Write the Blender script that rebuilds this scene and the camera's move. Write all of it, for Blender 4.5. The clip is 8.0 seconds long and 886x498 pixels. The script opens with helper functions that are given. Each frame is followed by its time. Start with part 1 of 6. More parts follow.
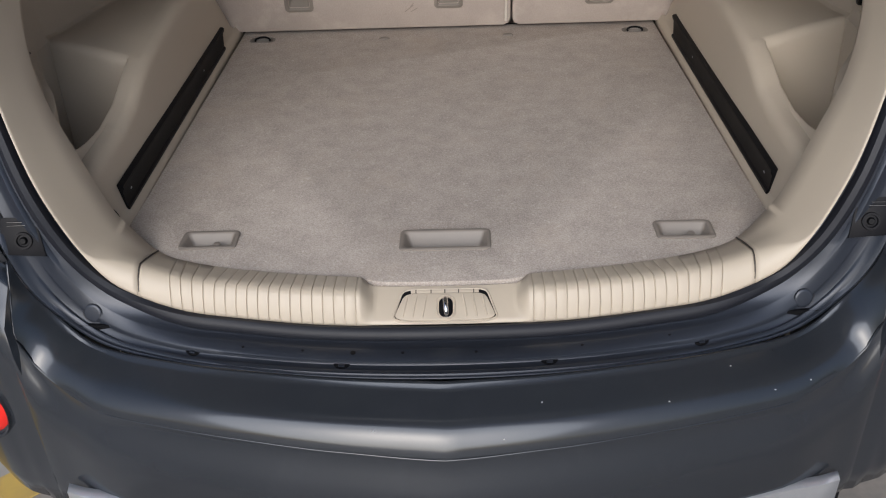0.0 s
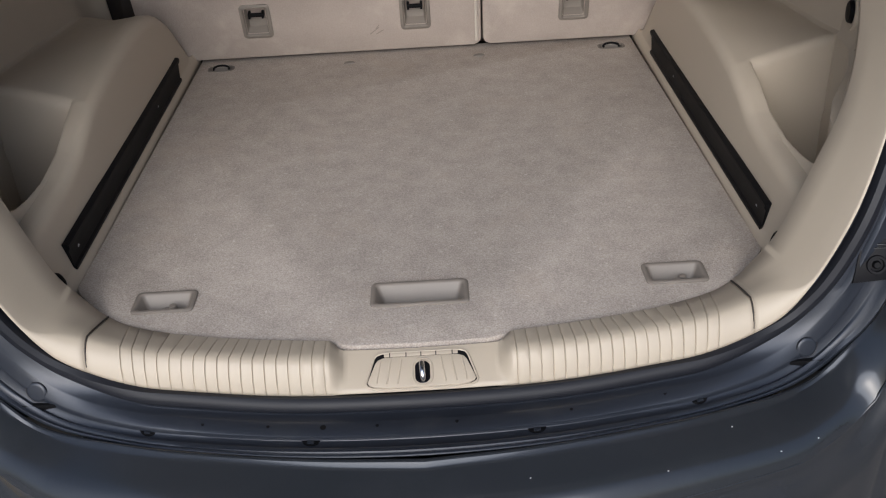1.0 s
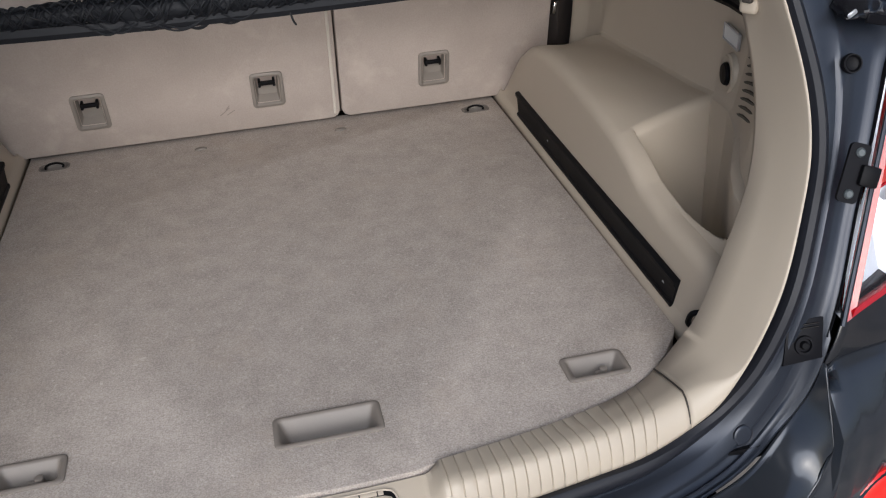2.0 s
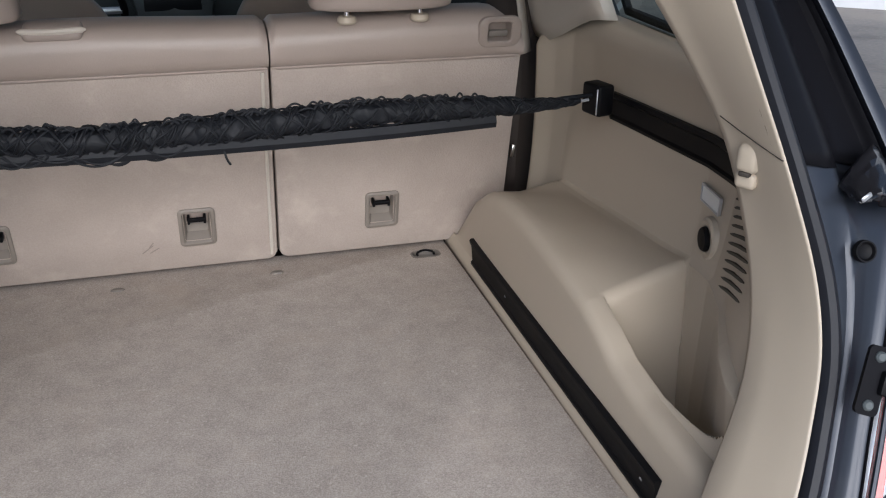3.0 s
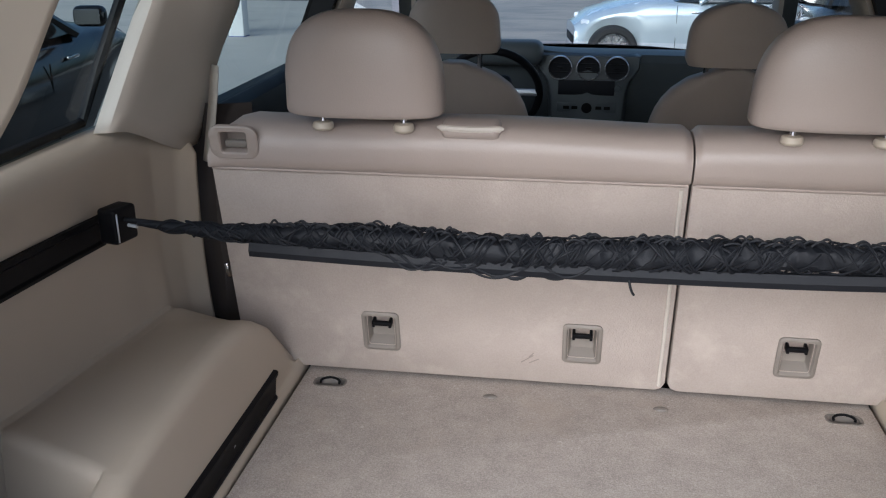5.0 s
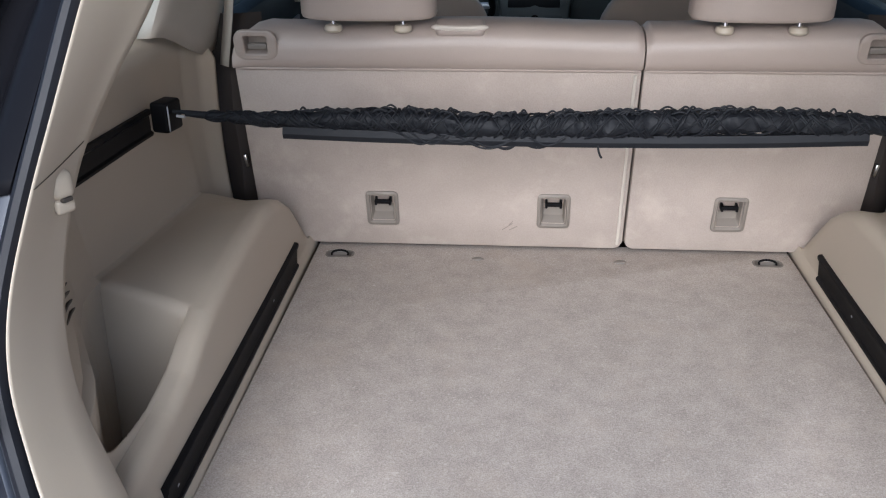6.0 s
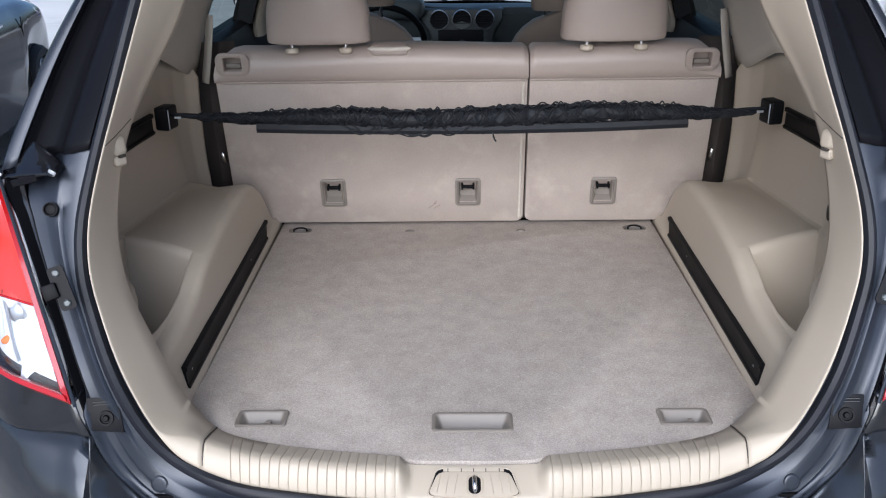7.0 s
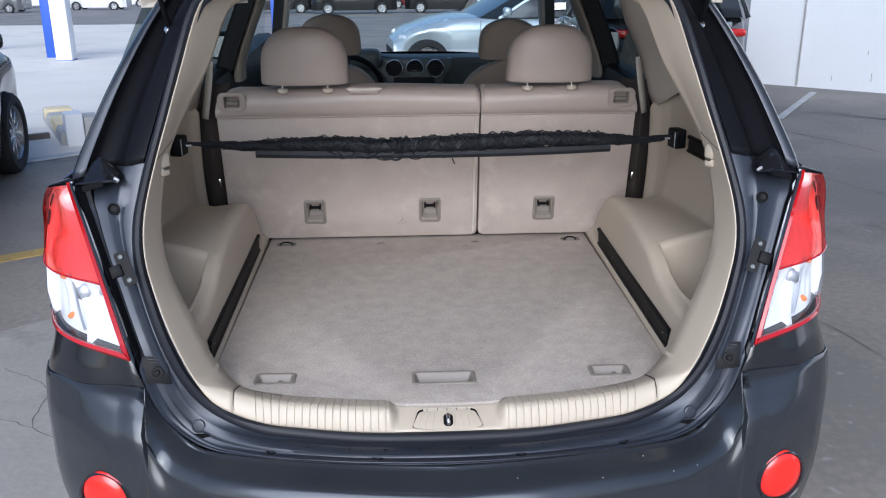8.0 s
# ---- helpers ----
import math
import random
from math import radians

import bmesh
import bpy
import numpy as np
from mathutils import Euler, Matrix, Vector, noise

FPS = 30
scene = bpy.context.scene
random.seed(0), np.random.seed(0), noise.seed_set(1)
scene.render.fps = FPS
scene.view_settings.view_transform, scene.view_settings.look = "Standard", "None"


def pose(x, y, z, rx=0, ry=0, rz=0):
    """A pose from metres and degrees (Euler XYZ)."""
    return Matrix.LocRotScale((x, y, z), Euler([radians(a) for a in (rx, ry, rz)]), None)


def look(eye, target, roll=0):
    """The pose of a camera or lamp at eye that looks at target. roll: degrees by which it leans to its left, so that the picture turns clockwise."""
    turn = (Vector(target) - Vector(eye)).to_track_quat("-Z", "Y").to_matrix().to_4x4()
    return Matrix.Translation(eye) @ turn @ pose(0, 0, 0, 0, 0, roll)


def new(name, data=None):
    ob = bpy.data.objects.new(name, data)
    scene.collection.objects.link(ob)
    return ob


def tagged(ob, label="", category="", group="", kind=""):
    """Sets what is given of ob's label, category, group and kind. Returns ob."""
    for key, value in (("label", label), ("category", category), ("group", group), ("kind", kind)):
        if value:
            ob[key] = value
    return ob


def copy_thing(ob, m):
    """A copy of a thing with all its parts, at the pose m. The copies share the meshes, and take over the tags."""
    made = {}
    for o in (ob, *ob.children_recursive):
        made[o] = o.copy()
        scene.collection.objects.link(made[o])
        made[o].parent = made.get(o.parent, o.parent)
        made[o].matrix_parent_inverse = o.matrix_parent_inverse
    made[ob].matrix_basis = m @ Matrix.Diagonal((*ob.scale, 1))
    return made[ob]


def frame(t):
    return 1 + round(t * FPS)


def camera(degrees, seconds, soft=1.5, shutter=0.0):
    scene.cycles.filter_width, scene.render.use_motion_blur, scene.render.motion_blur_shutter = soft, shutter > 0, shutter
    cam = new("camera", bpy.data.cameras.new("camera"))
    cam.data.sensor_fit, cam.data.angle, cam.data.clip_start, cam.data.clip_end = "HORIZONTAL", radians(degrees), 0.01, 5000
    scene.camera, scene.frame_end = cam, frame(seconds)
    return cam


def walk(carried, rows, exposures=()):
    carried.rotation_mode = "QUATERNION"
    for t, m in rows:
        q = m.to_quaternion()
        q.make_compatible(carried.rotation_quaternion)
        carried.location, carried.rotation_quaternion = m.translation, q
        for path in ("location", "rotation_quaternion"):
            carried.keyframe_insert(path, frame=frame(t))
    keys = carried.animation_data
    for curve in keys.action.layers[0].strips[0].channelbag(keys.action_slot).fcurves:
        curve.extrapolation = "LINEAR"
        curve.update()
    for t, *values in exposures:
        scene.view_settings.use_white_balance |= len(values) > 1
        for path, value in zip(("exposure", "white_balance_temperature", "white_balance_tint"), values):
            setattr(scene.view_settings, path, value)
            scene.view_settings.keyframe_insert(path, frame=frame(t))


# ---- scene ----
# the camera and its walk: seconds, eye (x, y, z), yaw, pitch, roll
cam = camera(52.00, 8.0, soft=1.15)
ROWS = [
    (0, 0.0328, -0.3582, 1.5702, 1.671, -32.432, -2.206),
    (0.5, 0.0415, -0.3166, 1.5750, 2.163, -32.317, -3.441),
    (1, 0.0417, -0.2217, 1.5850, 0.105, -32.668, -3.415),
    (1.2, 0.0440, -0.1818, 1.5914, -1.727, -32.780, -3.372),
    (2.3, -0.0406, 0.0035, 1.6349, -14.589, -29.432, -1.914),
    (2.5, -0.0377, 0.0385, 1.6293, -15.794, -27.568, -0.805),
    (3, 0.0128, 0.1614, 1.6204, -16.143, -24.585, 0.611),
    (3.5, 0.0741, 0.2915, 1.6228, -10.639, -22.578, 0.348),
    (4, 0.0825, 0.3848, 1.6233, -3.135, -21.729, -0.559),
    (4.5, 0.0399, 0.4142, 1.6321, 5.528, -20.487, -0.293),
    (4.7, 0.0203, 0.4123, 1.6360, 8.785, -19.920, -0.086),
    (5.8, -0.1020, 0.1337, 1.6477, 7.716, -23.789, -0.139),
    (6, -0.0950, 0.0490, 1.6615, 4.519, -24.816, -0.575),
    (6.5, -0.0345, -0.2087, 1.6664, 1.784, -23.761, -1.059),
    (7, -0.0212, -0.5251, 1.7158, 1.125, -22.240, -0.873),
    (7.5, -0.0712, -0.7968, 1.7491, -0.864, -19.272, -1.053),
    (8, -0.0901, -0.9960, 1.7621, -2.690, -19.129, -0.298),
]
walk(cam, [(t, pose(x, y, z, 90 + pitch, 0, yaw) @ pose(0, 0, 0, 0, 0, roll)) for t, x, y, z, yaw, pitch, roll in ROWS], exposures=[(0, 0.39, 5600, 10), (1.2, 0.36, 5550, 10), (2.5, 0.4, 5400, 10), (3.5, 0.78, 5300, 10), (4.5, 0.90, 5250, 10), (6.0, 1.02, 5200, 10), (7.0, 0.86, 5150, 10), (8, 0.72, 5100, 10)])
# end walk

# ---- world, sun ----
SUN_EL, SUN_AZ = 30.0, 260.0      # elevation; compass direction the light comes from, degrees from +x, counterclockwise
world = bpy.data.worlds.new("sky")
scene.world = world
world.use_nodes = True
wn = world.node_tree.nodes
wl = world.node_tree.links
sky = wn.new("ShaderNodeTexSky")
sky.sky_type = "NISHITA"
sky.sun_disc = False
sky.dust_density = 5.0
sky.sun_elevation = radians(SUN_EL)
sky.sun_rotation = radians(90 - SUN_AZ)
wl.new(sky.outputs[0], wn["Background"].inputs[0])
wn["Background"].inputs[1].default_value = 0.1
sun = new("sun", bpy.data.lights.new("sun", "SUN"))
sun.data.energy, sun.data.angle, sun.data.color = 1.5, radians(60.0), (1.0, 0.965, 0.915)
se, sa = radians(SUN_EL), radians(SUN_AZ)
sun.matrix_world = look((10 * math.cos(se) * math.cos(sa), 10 * math.cos(se) * math.sin(sa), 10 * math.sin(se)), (0, 0, 0))


# ---- small tools ----
def smooth(a, b, v):
    v = min(1.0, max(0.0, (v - a) / (b - a)))
    return v * v * (3 - 2 * v)


def table(rows, v):
    """Smooth look-up in rows of (key, value)."""
    if v <= rows[0][0]:
        return rows[0][1]
    for (a, p), (b, q) in zip(rows, rows[1:]):
        if v <= b:
            return p + (q - p) * smooth(a, b, v)
    return rows[-1][1]


def linear(rows, v):
    return float(np.interp(v, [r[0] for r in rows], [r[1] for r in rows]))


def spline(points, n):
    """n points at even steps along a smooth curve through the points."""
    p = [Vector(q) for q in points]
    p = [2 * p[0] - p[1]] + p + [2 * p[-1] - p[-2]]
    fine = []
    for i in range(1, len(p) - 2):
        a, b, c, d = p[i - 1:i + 3]
        for k in range(24):
            u = k / 24
            fine.append(0.5 * (2 * b + (c - a) * u + (2 * a - 5 * b + 4 * c - d) * u * u + (3 * b - a - 3 * c + d) * u ** 3))
    fine.append(p[-2])
    far = [0.0]
    for a, b in zip(fine, fine[1:]):
        far.append(far[-1] + (b - a).length)
    out = []
    for k in range(n):
        out.append(Vector([np.interp(far[-1] * k / (n - 1), far, [q[j] for q in fine]) for j in range(3)]))
    return out


def grid(rings, around=False, along=False, caps=False):
    """A sheet through rings of equally many points."""
    bm = bmesh.new()
    v = [[bm.verts.new(p) for p in ring] for ring in rings]
    n, m = len(v), len(v[0])
    for i in range(n if along else n - 1):
        for j in range(m if around else m - 1):
            q = (v[i][j], v[i][(j + 1) % m], v[(i + 1) % n][(j + 1) % m], v[(i + 1) % n][j])
            bm.faces.new(q)
    if caps:
        bm.faces.new(v[0])
        bm.faces.new(v[-1])
    bmesh.ops.recalc_face_normals(bm, faces=bm.faces)
    return bm


def tube(points, radius, sides=8, closed=False, caps=True):
    pts = [Vector(p) for p in points]
    n = len(pts)
    rad = [float(r) for r in radius] if isinstance(radius, (list, tuple)) else [float(radius)] * n
    rings, up = [], None
    for i, p in enumerate(pts):
        d = (pts[(i + 1) % n if closed else min(i + 1, n - 1)] - pts[(i - 1) % n if closed else max(i - 1, 0)])
        d = d.normalized() if d.length > 1e-9 else Vector((1, 0, 0))
        if up is None:
            up = Vector((0, 0, 1)) if abs(d.z) < 0.9 else Vector((0, 1, 0))
        side = d.cross(up)
        side = side.normalized() if side.length > 1e-6 else d.orthogonal().normalized()
        up = side.cross(d).normalized()
        rings.append([p + rad[i] * (math.cos(2 * math.pi * k / sides) * side + math.sin(2 * math.pi * k / sides) * up) for k in range(sides)])
    return grid(rings, around=True, along=closed, caps=caps and not closed)


def block(size, m=None, bevel=0.0, steps=2):
    bm = bmesh.new()
    bmesh.ops.create_cube(bm, size=1.0, matrix=Matrix.Diagonal((*size, 1)))
    if bevel:
        bmesh.ops.bevel(bm, geom=bm.edges[:], offset=bevel, segments=steps, profile=0.5, affect="EDGES")
    if m is not None:
        bm.transform(m)
    return bm


def disc(radius, depth, sides=24, m=None, bevel=0.0):
    """A cylinder round z, standing on z = 0."""
    bm = bmesh.new()
    bmesh.ops.create_cone(bm, cap_ends=True, segments=sides, radius1=radius, radius2=radius, depth=depth, matrix=Matrix.Translation((0, 0, depth / 2)))
    if bevel:
        edges = [e for e in bm.edges if abs(e.verts[0].co.z - e.verts[1].co.z) < 1e-6]
        bmesh.ops.bevel(bm, geom=edges, offset=bevel, segments=2, profile=0.5, affect="EDGES")
    if m is not None:
        bm.transform(m)
    return bm


def turned(profile, sides=32, m=None):
    """A body of revolution round z from (radius, height) pairs."""
    rings = [[(r * math.cos(2 * math.pi * k / sides), r * math.sin(2 * math.pi * k / sides), z) for k in range(sides)] for r, z in profile]
    bm = grid(rings, around=True)
    if m is not None:
        bm.transform(m)
    return bm


def plate(outline, depth, m=None, bevel=0.0):
    """An extruded outline in x, y from z = 0 up to depth."""
    bm = bmesh.new()
    f = bm.faces.new([bm.verts.new((x, y, 0)) for x, y in outline])
    r = bmesh.ops.extrude_face_region(bm, geom=[f])
    top = [g for g in r["geom"] if isinstance(g, bmesh.types.BMVert)]
    bmesh.ops.translate(bm, verts=top, vec=(0, 0, depth))
    bmesh.ops.recalc_face_normals(bm, faces=bm.faces)
    if bevel:
        edges = [e for e in bm.edges if e.verts[0] in top and e.verts[1] in top]
        bmesh.ops.bevel(bm, geom=edges, offset=bevel, segments=2, profile=0.5, affect="EDGES")
    if m is not None:
        bm.transform(m)
    return bm


def round_rect(w, h, r, n=5, cx=0.0, cy=0.0):
    out = []
    for sx, sy, a in ((1, 1, 0), (-1, 1, 90), (-1, -1, 180), (1, -1, 270)):
        for k in range(n + 1):
            b = radians(a + 90 * k / n)
            out.append((cx + sx * (w / 2 - r) + r * math.cos(b), cy + sy * (h / 2 - r) + r * math.sin(b)))
    return out


def join(*parts):
    bm = bmesh.new()
    for p in parts:
        me = bpy.data.meshes.new("tmp")
        p.to_mesh(me)
        bm.from_mesh(me)
        bpy.data.meshes.remove(me)
        p.free()
    return bm


def outward(bm):
    if bm.calc_volume(signed=True) < 0:
        bmesh.ops.reverse_faces(bm, faces=bm.faces)
    return bm


def cut(bm, cutters):
    """bm less the closed bodies in cutters."""
    outward(bm)
    me = bpy.data.meshes.new("tmp")
    bmesh.ops.triangulate(bm, faces=bm.faces)
    bm.to_mesh(me)
    ob = bpy.data.objects.new("tmp", me)
    scene.collection.objects.link(ob)
    others = []
    for c in cutters:
        cm = bpy.data.meshes.new("tmp")
        outward(c).to_mesh(cm)
        co = bpy.data.objects.new("tmp", cm)
        scene.collection.objects.link(co)
        mod = ob.modifiers.new("cut", "BOOLEAN")
        mod.operation, mod.object, mod.solver = "DIFFERENCE", co, "EXACT"
        others.append(co)
    made = bpy.data.meshes.new_from_object(ob.evaluated_get(bpy.context.evaluated_depsgraph_get()))
    out = bmesh.new()
    out.from_mesh(made)
    for o in (ob, *others):
        d = o.data
        bpy.data.objects.remove(o)
        bpy.data.meshes.remove(d)
    bpy.data.meshes.remove(made)
    return out


def part(name, bm, material, parent=None, label="", angle=38.0, thick=0.0):
    """One mesh object; parts take their thing as parent."""
    me = bpy.data.meshes.new(name)
    bm.to_mesh(me)
    bm.free()
    me.materials.append(material)
    for p in me.polygons:
        p.use_smooth = True
    me.set_sharp_from_angle(angle=radians(angle))
    ob = new(name, me)
    if parent is not None:
        ob.parent = parent
    if thick:
        mod = ob.modifiers.new("thickness", "SOLIDIFY")
        mod.thickness, mod.offset = thick, 0.0
    if label:
        tagged(ob, label)
    return ob


def thing(name, label, category, group="", at=(0, 0, 0)):
    ob = new(name)
    ob.empty_display_size = 0.05
    ob.location = at
    return tagged(ob, label, category, group)


# ---- materials ----
def surface(name, colour, rough, other=None, big=3.0, fine=150.0, grain=0.35, mix=0.5, bump=0.15, bump_size=0.0006, metal=0.0, specular=0.5, coat=0.0, rough_var=0.08, stretch=(1, 1, 1), spots=None, contrast=0.3, specks=None):
    """Paint, plastic, cloth: two colours mixed at two scales, fine relief, uneven gloss."""
    m = bpy.data.materials.new(name)
    m.use_nodes = True
    t = m.node_tree
    n, k = t.nodes, t.links
    b = n["Principled BSDF"]
    co = n.new("ShaderNodeTexCoord")
    mp = n.new("ShaderNodeMapping")
    mp.inputs["Scale"].default_value = stretch
    k.new(co.outputs["Object"], mp.inputs[0])
    n1, n2 = n.new("ShaderNodeTexNoise"), n.new("ShaderNodeTexNoise")
    for q, s, d in ((n1, big, 5.0), (n2, fine, 3.0)):
        q.inputs["Scale"].default_value = s
        q.inputs["Detail"].default_value = d
        k.new(mp.outputs[0], q.inputs["Vector"])
    add = n.new("ShaderNodeMath")
    add.operation = "MULTIPLY_ADD"
    add.inputs[1].default_value = grain
    k.new(n2.outputs[0], add.inputs[0])
    k.new(n1.outputs[0], add.inputs[2])
    ramp = n.new("ShaderNodeMapRange")
    ramp.inputs["From Min"].default_value = 0.5 + 0.5 * grain - contrast
    ramp.inputs["From Max"].default_value = 0.5 + 0.5 * grain + contrast
    k.new(add.outputs[0], ramp.inputs[0])
    mx = n.new("ShaderNodeMix")
    mx.data_type = "RGBA"
    c2 = other or tuple(c * (1 - mix * 0.4) for c in colour)
    mx.inputs["A"].default_value = (*c2, 1)
    mx.inputs["B"].default_value = (*colour, 1)
    k.new(ramp.outputs[0], mx.inputs["Factor"])
    col = mx.outputs["Result"]
    if spots:
        sc, size, amount = spots
        n3 = n.new("ShaderNodeTexNoise")
        n3.inputs["Scale"].default_value = size
        n3.inputs["Detail"].default_value = 6.0
        n3.inputs["Roughness"].default_value = 0.65
        k.new(co.outputs["Object"], n3.inputs["Vector"])
        r3 = n.new("ShaderNodeMapRange")
        r3.inputs["From Min"].default_value, r3.inputs["From Max"].default_value = 0.54, 0.72
        r3.inputs["To Max"].default_value = amount
        k.new(n3.outputs[0], r3.inputs[0])
        m3 = n.new("ShaderNodeMix")
        m3.data_type = "RGBA"
        m3.inputs["B"].default_value = (*sc, 1)
        k.new(r3.outputs[0], m3.inputs["Factor"])
        k.new(col, m3.inputs["A"])
        col = m3.outputs["Result"]
    if specks:
        sc, size, amount = specks
        n4 = n.new("ShaderNodeTexNoise")
        n4.inputs["Scale"].default_value = size
        n4.inputs["Detail"].default_value = 1.0
        k.new(co.outputs["Object"], n4.inputs["Vector"])
        r4 = n.new("ShaderNodeMapRange")
        r4.inputs["From Min"].default_value, r4.inputs["From Max"].default_value = 0.70, 0.76
        r4.inputs["To Max"].default_value = amount
        k.new(n4.outputs[0], r4.inputs[0])
        m4 = n.new("ShaderNodeMix")
        m4.data_type = "RGBA"
        m4.inputs["B"].default_value = (*sc, 1)
        k.new(r4.outputs[0], m4.inputs["Factor"])
        k.new(col, m4.inputs["A"])
        col = m4.outputs["Result"]
    k.new(col, b.inputs["Base Color"])
    rr = n.new("ShaderNodeMapRange")
    rr.inputs["To Min"].default_value = max(0.02, rough - rough_var)
    rr.inputs["To Max"].default_value = min(1.0, rough + rough_var)
    k.new(n1.outputs[0], rr.inputs[0])
    k.new(rr.outputs[0], b.inputs["Roughness"])
    b.inputs["Metallic"].default_value = metal
    b.inputs["Specular IOR Level"].default_value = specular
    b.inputs["Coat Weight"].default_value = coat
    b.inputs["Coat Roughness"].default_value = 0.05
    if bump:
        bp = n.new("ShaderNodeBump")
        bp.inputs["Strength"].default_value = bump
        bp.inputs["Distance"].default_value = bump_size
        k.new(n2.outputs[0], bp.inputs["Height"])
        k.new(bp.outputs[0], b.inputs["Normal"])
    return m


def pane(name, tint, gloss_rough=0.02, gloss=1.0, least=0.02):
    """Window glass: a tinted clear sheet whose gloss grows towards a slanting view."""
    m = bpy.data.materials.new(name)
    m.use_nodes = True
    t = m.node_tree
    n, k = t.nodes, t.links
    n.remove(n["Principled BSDF"])
    tr, gl, lw, mx = n.new("ShaderNodeBsdfTransparent"), n.new("ShaderNodeBsdfGlossy"), n.new("ShaderNodeLayerWeight"), n.new("ShaderNodeMixShader")
    tr.inputs[0].default_value = (*tint, 1)
    gl.inputs["Roughness"].default_value = gloss_rough
    gl.inputs[0].default_value = (gloss, gloss, gloss, 1)
    lw.inputs[0].default_value = 0.5
    pw, ma = n.new("ShaderNodeMath"), n.new("ShaderNodeMath")
    pw.operation, ma.operation = "POWER", "MULTIPLY_ADD"
    pw.inputs[1].default_value = 4.0
    ma.inputs[1].default_value, ma.inputs[2].default_value = 0.16, least
    k.new(lw.outputs["Facing"], pw.inputs[0])
    k.new(pw.outputs[0], ma.inputs[0])
    k.new(ma.outputs[0], mx.inputs[0])
    k.new(tr.outputs[0], mx.inputs[1])
    k.new(gl.outputs[0], mx.inputs[2])
    k.new(mx.outputs[0], n["Material Output"].inputs[0])
    return m


def lens_plastic(name, colour, rough=0.08):
    m = bpy.data.materials.new(name)
    m.use_nodes = True
    b = m.node_tree.nodes["Principled BSDF"]
    b.inputs["Base Color"].default_value = (*colour, 1)
    b.inputs["Roughness"].default_value = rough
    b.inputs["Transmission Weight"].default_value = 0.12
    b.inputs["Coat Weight"].default_value = 0.6
    b.inputs["Coat Roughness"].default_value = 0.03
    return m


BEIGE = surface("beige moulded plastic", (0.456, 0.394, 0.308), 0.46, other=(0.428, 0.367, 0.286), big=5, fine=900, bump=0.25, bump_size=0.0004)
BEIGE_DARK = surface("shaded beige plastic", (0.41, 0.355, 0.285), 0.5, big=6, fine=900, bump=0.2, bump_size=0.0003)
PILLAR_CLOTH = surface("pale beige pillar trim", (0.56, 0.51, 0.44), 0.6, big=4, fine=700, bump=0.25, bump_size=0.0005)
CARPET = surface("taupe needle carpet", (0.465, 0.412, 0.362), 0.95, other=(0.300, 0.262, 0.228), big=24, fine=430, grain=2.6, bump=0.6, bump_size=0.0012, specular=0.12, spots=((0.435, 0.362, 0.292), 7.0, 0.34), contrast=0.5, specks=((0.58, 0.52, 0.46), 130.0, 0.45))
BACK_CARPET = surface("pinkish beige backrest carpet", (0.405, 0.347, 0.304), 0.9, other=(0.352, 0.300, 0.261), big=10, fine=330, grain=0.8, bump=0.7, bump_size=0.0013, specular=0.15, spots=((0.52, 0.45, 0.392), 8.0, 0.5), contrast=0.22)
LEATHER = surface("beige seat leather", (0.365, 0.305, 0.265), 0.42, other=(0.322, 0.267, 0.232), big=5, fine=420, bump=0.4, bump_size=0.0008)
LEATHER_DIM = surface("taupe front seat cloth", (0.42, 0.345, 0.285), 0.6, big=5, fine=500, bump=0.4, bump_size=0.0008)
BLACK_PLASTIC = surface("black grained plastic", (0.007, 0.007, 0.008), 0.45, big=8, fine=800, bump=0.2, bump_size=0.0003, specular=0.10)
VENT_DARK = surface("dark brown vent slot", (0.05, 0.042, 0.034), 0.7, big=20, fine=300, bump=0.0)
BLACK_GLOSS = surface("black gloss panel", (0.006, 0.006, 0.008), 0.12, big=3, fine=60, bump=0.02, coat=0.5)
RUBBER = surface("black rubber seal", (0.013, 0.014, 0.019), 0.5, big=9, fine=300, bump=0.2, specular=0.3)
CORD = surface("black elastic cord", (0.010, 0.011, 0.014), 0.55, big=20, fine=1500, bump=0.5, bump_size=0.0006, specular=0.24)
CHANNEL = surface("grey painted flange", (0.030, 0.035, 0.047), 0.32, other=(0.024, 0.028, 0.038), big=4, fine=200, bump=0.06, metal=0.3, spots=((0.05, 0.053, 0.06), 14.0, 0.4))
BUMPER = surface("satin dark grey bumper plastic", (0.029, 0.0325, 0.039), 0.14, other=(0.023, 0.026, 0.031), big=3, fine=600, bump=0.05, metal=0.2, specular=0.75, spots=((0.040, 0.043, 0.050), 9.0, 0.3))
PAINT = surface("dark metallic paint", (0.012, 0.013, 0.016), 0.16, big=3, fine=900, bump=0.03, metal=0.0, coat=0.5)
BLACK_SATIN = surface("black satin panel", (0.008, 0.008, 0.010), 0.34, big=5, fine=120, bump=0.08, specular=0.08)
CHROME = surface("chrome", (0.78, 0.78, 0.80), 0.12, big=5, fine=100, bump=0.0, metal=1.0)
FILM = surface("glossy black film", (0.007, 0.007, 0.009), 0.22, big=9, fine=60, bump=0.25, bump_size=0.004)
SILVER = surface("silver plastic", (0.55, 0.56, 0.58), 0.35, big=5, fine=300, bump=0.05, metal=0.6)
RING = surface("satin silver ring", (0.80, 0.80, 0.81), 0.25, big=8, fine=200, bump=0.02, metal=0.75)
DASH = surface("dark charcoal dashboard", (0.070, 0.080, 0.083), 0.5, big=6, fine=500, bump=0.3, bump_size=0.0005)
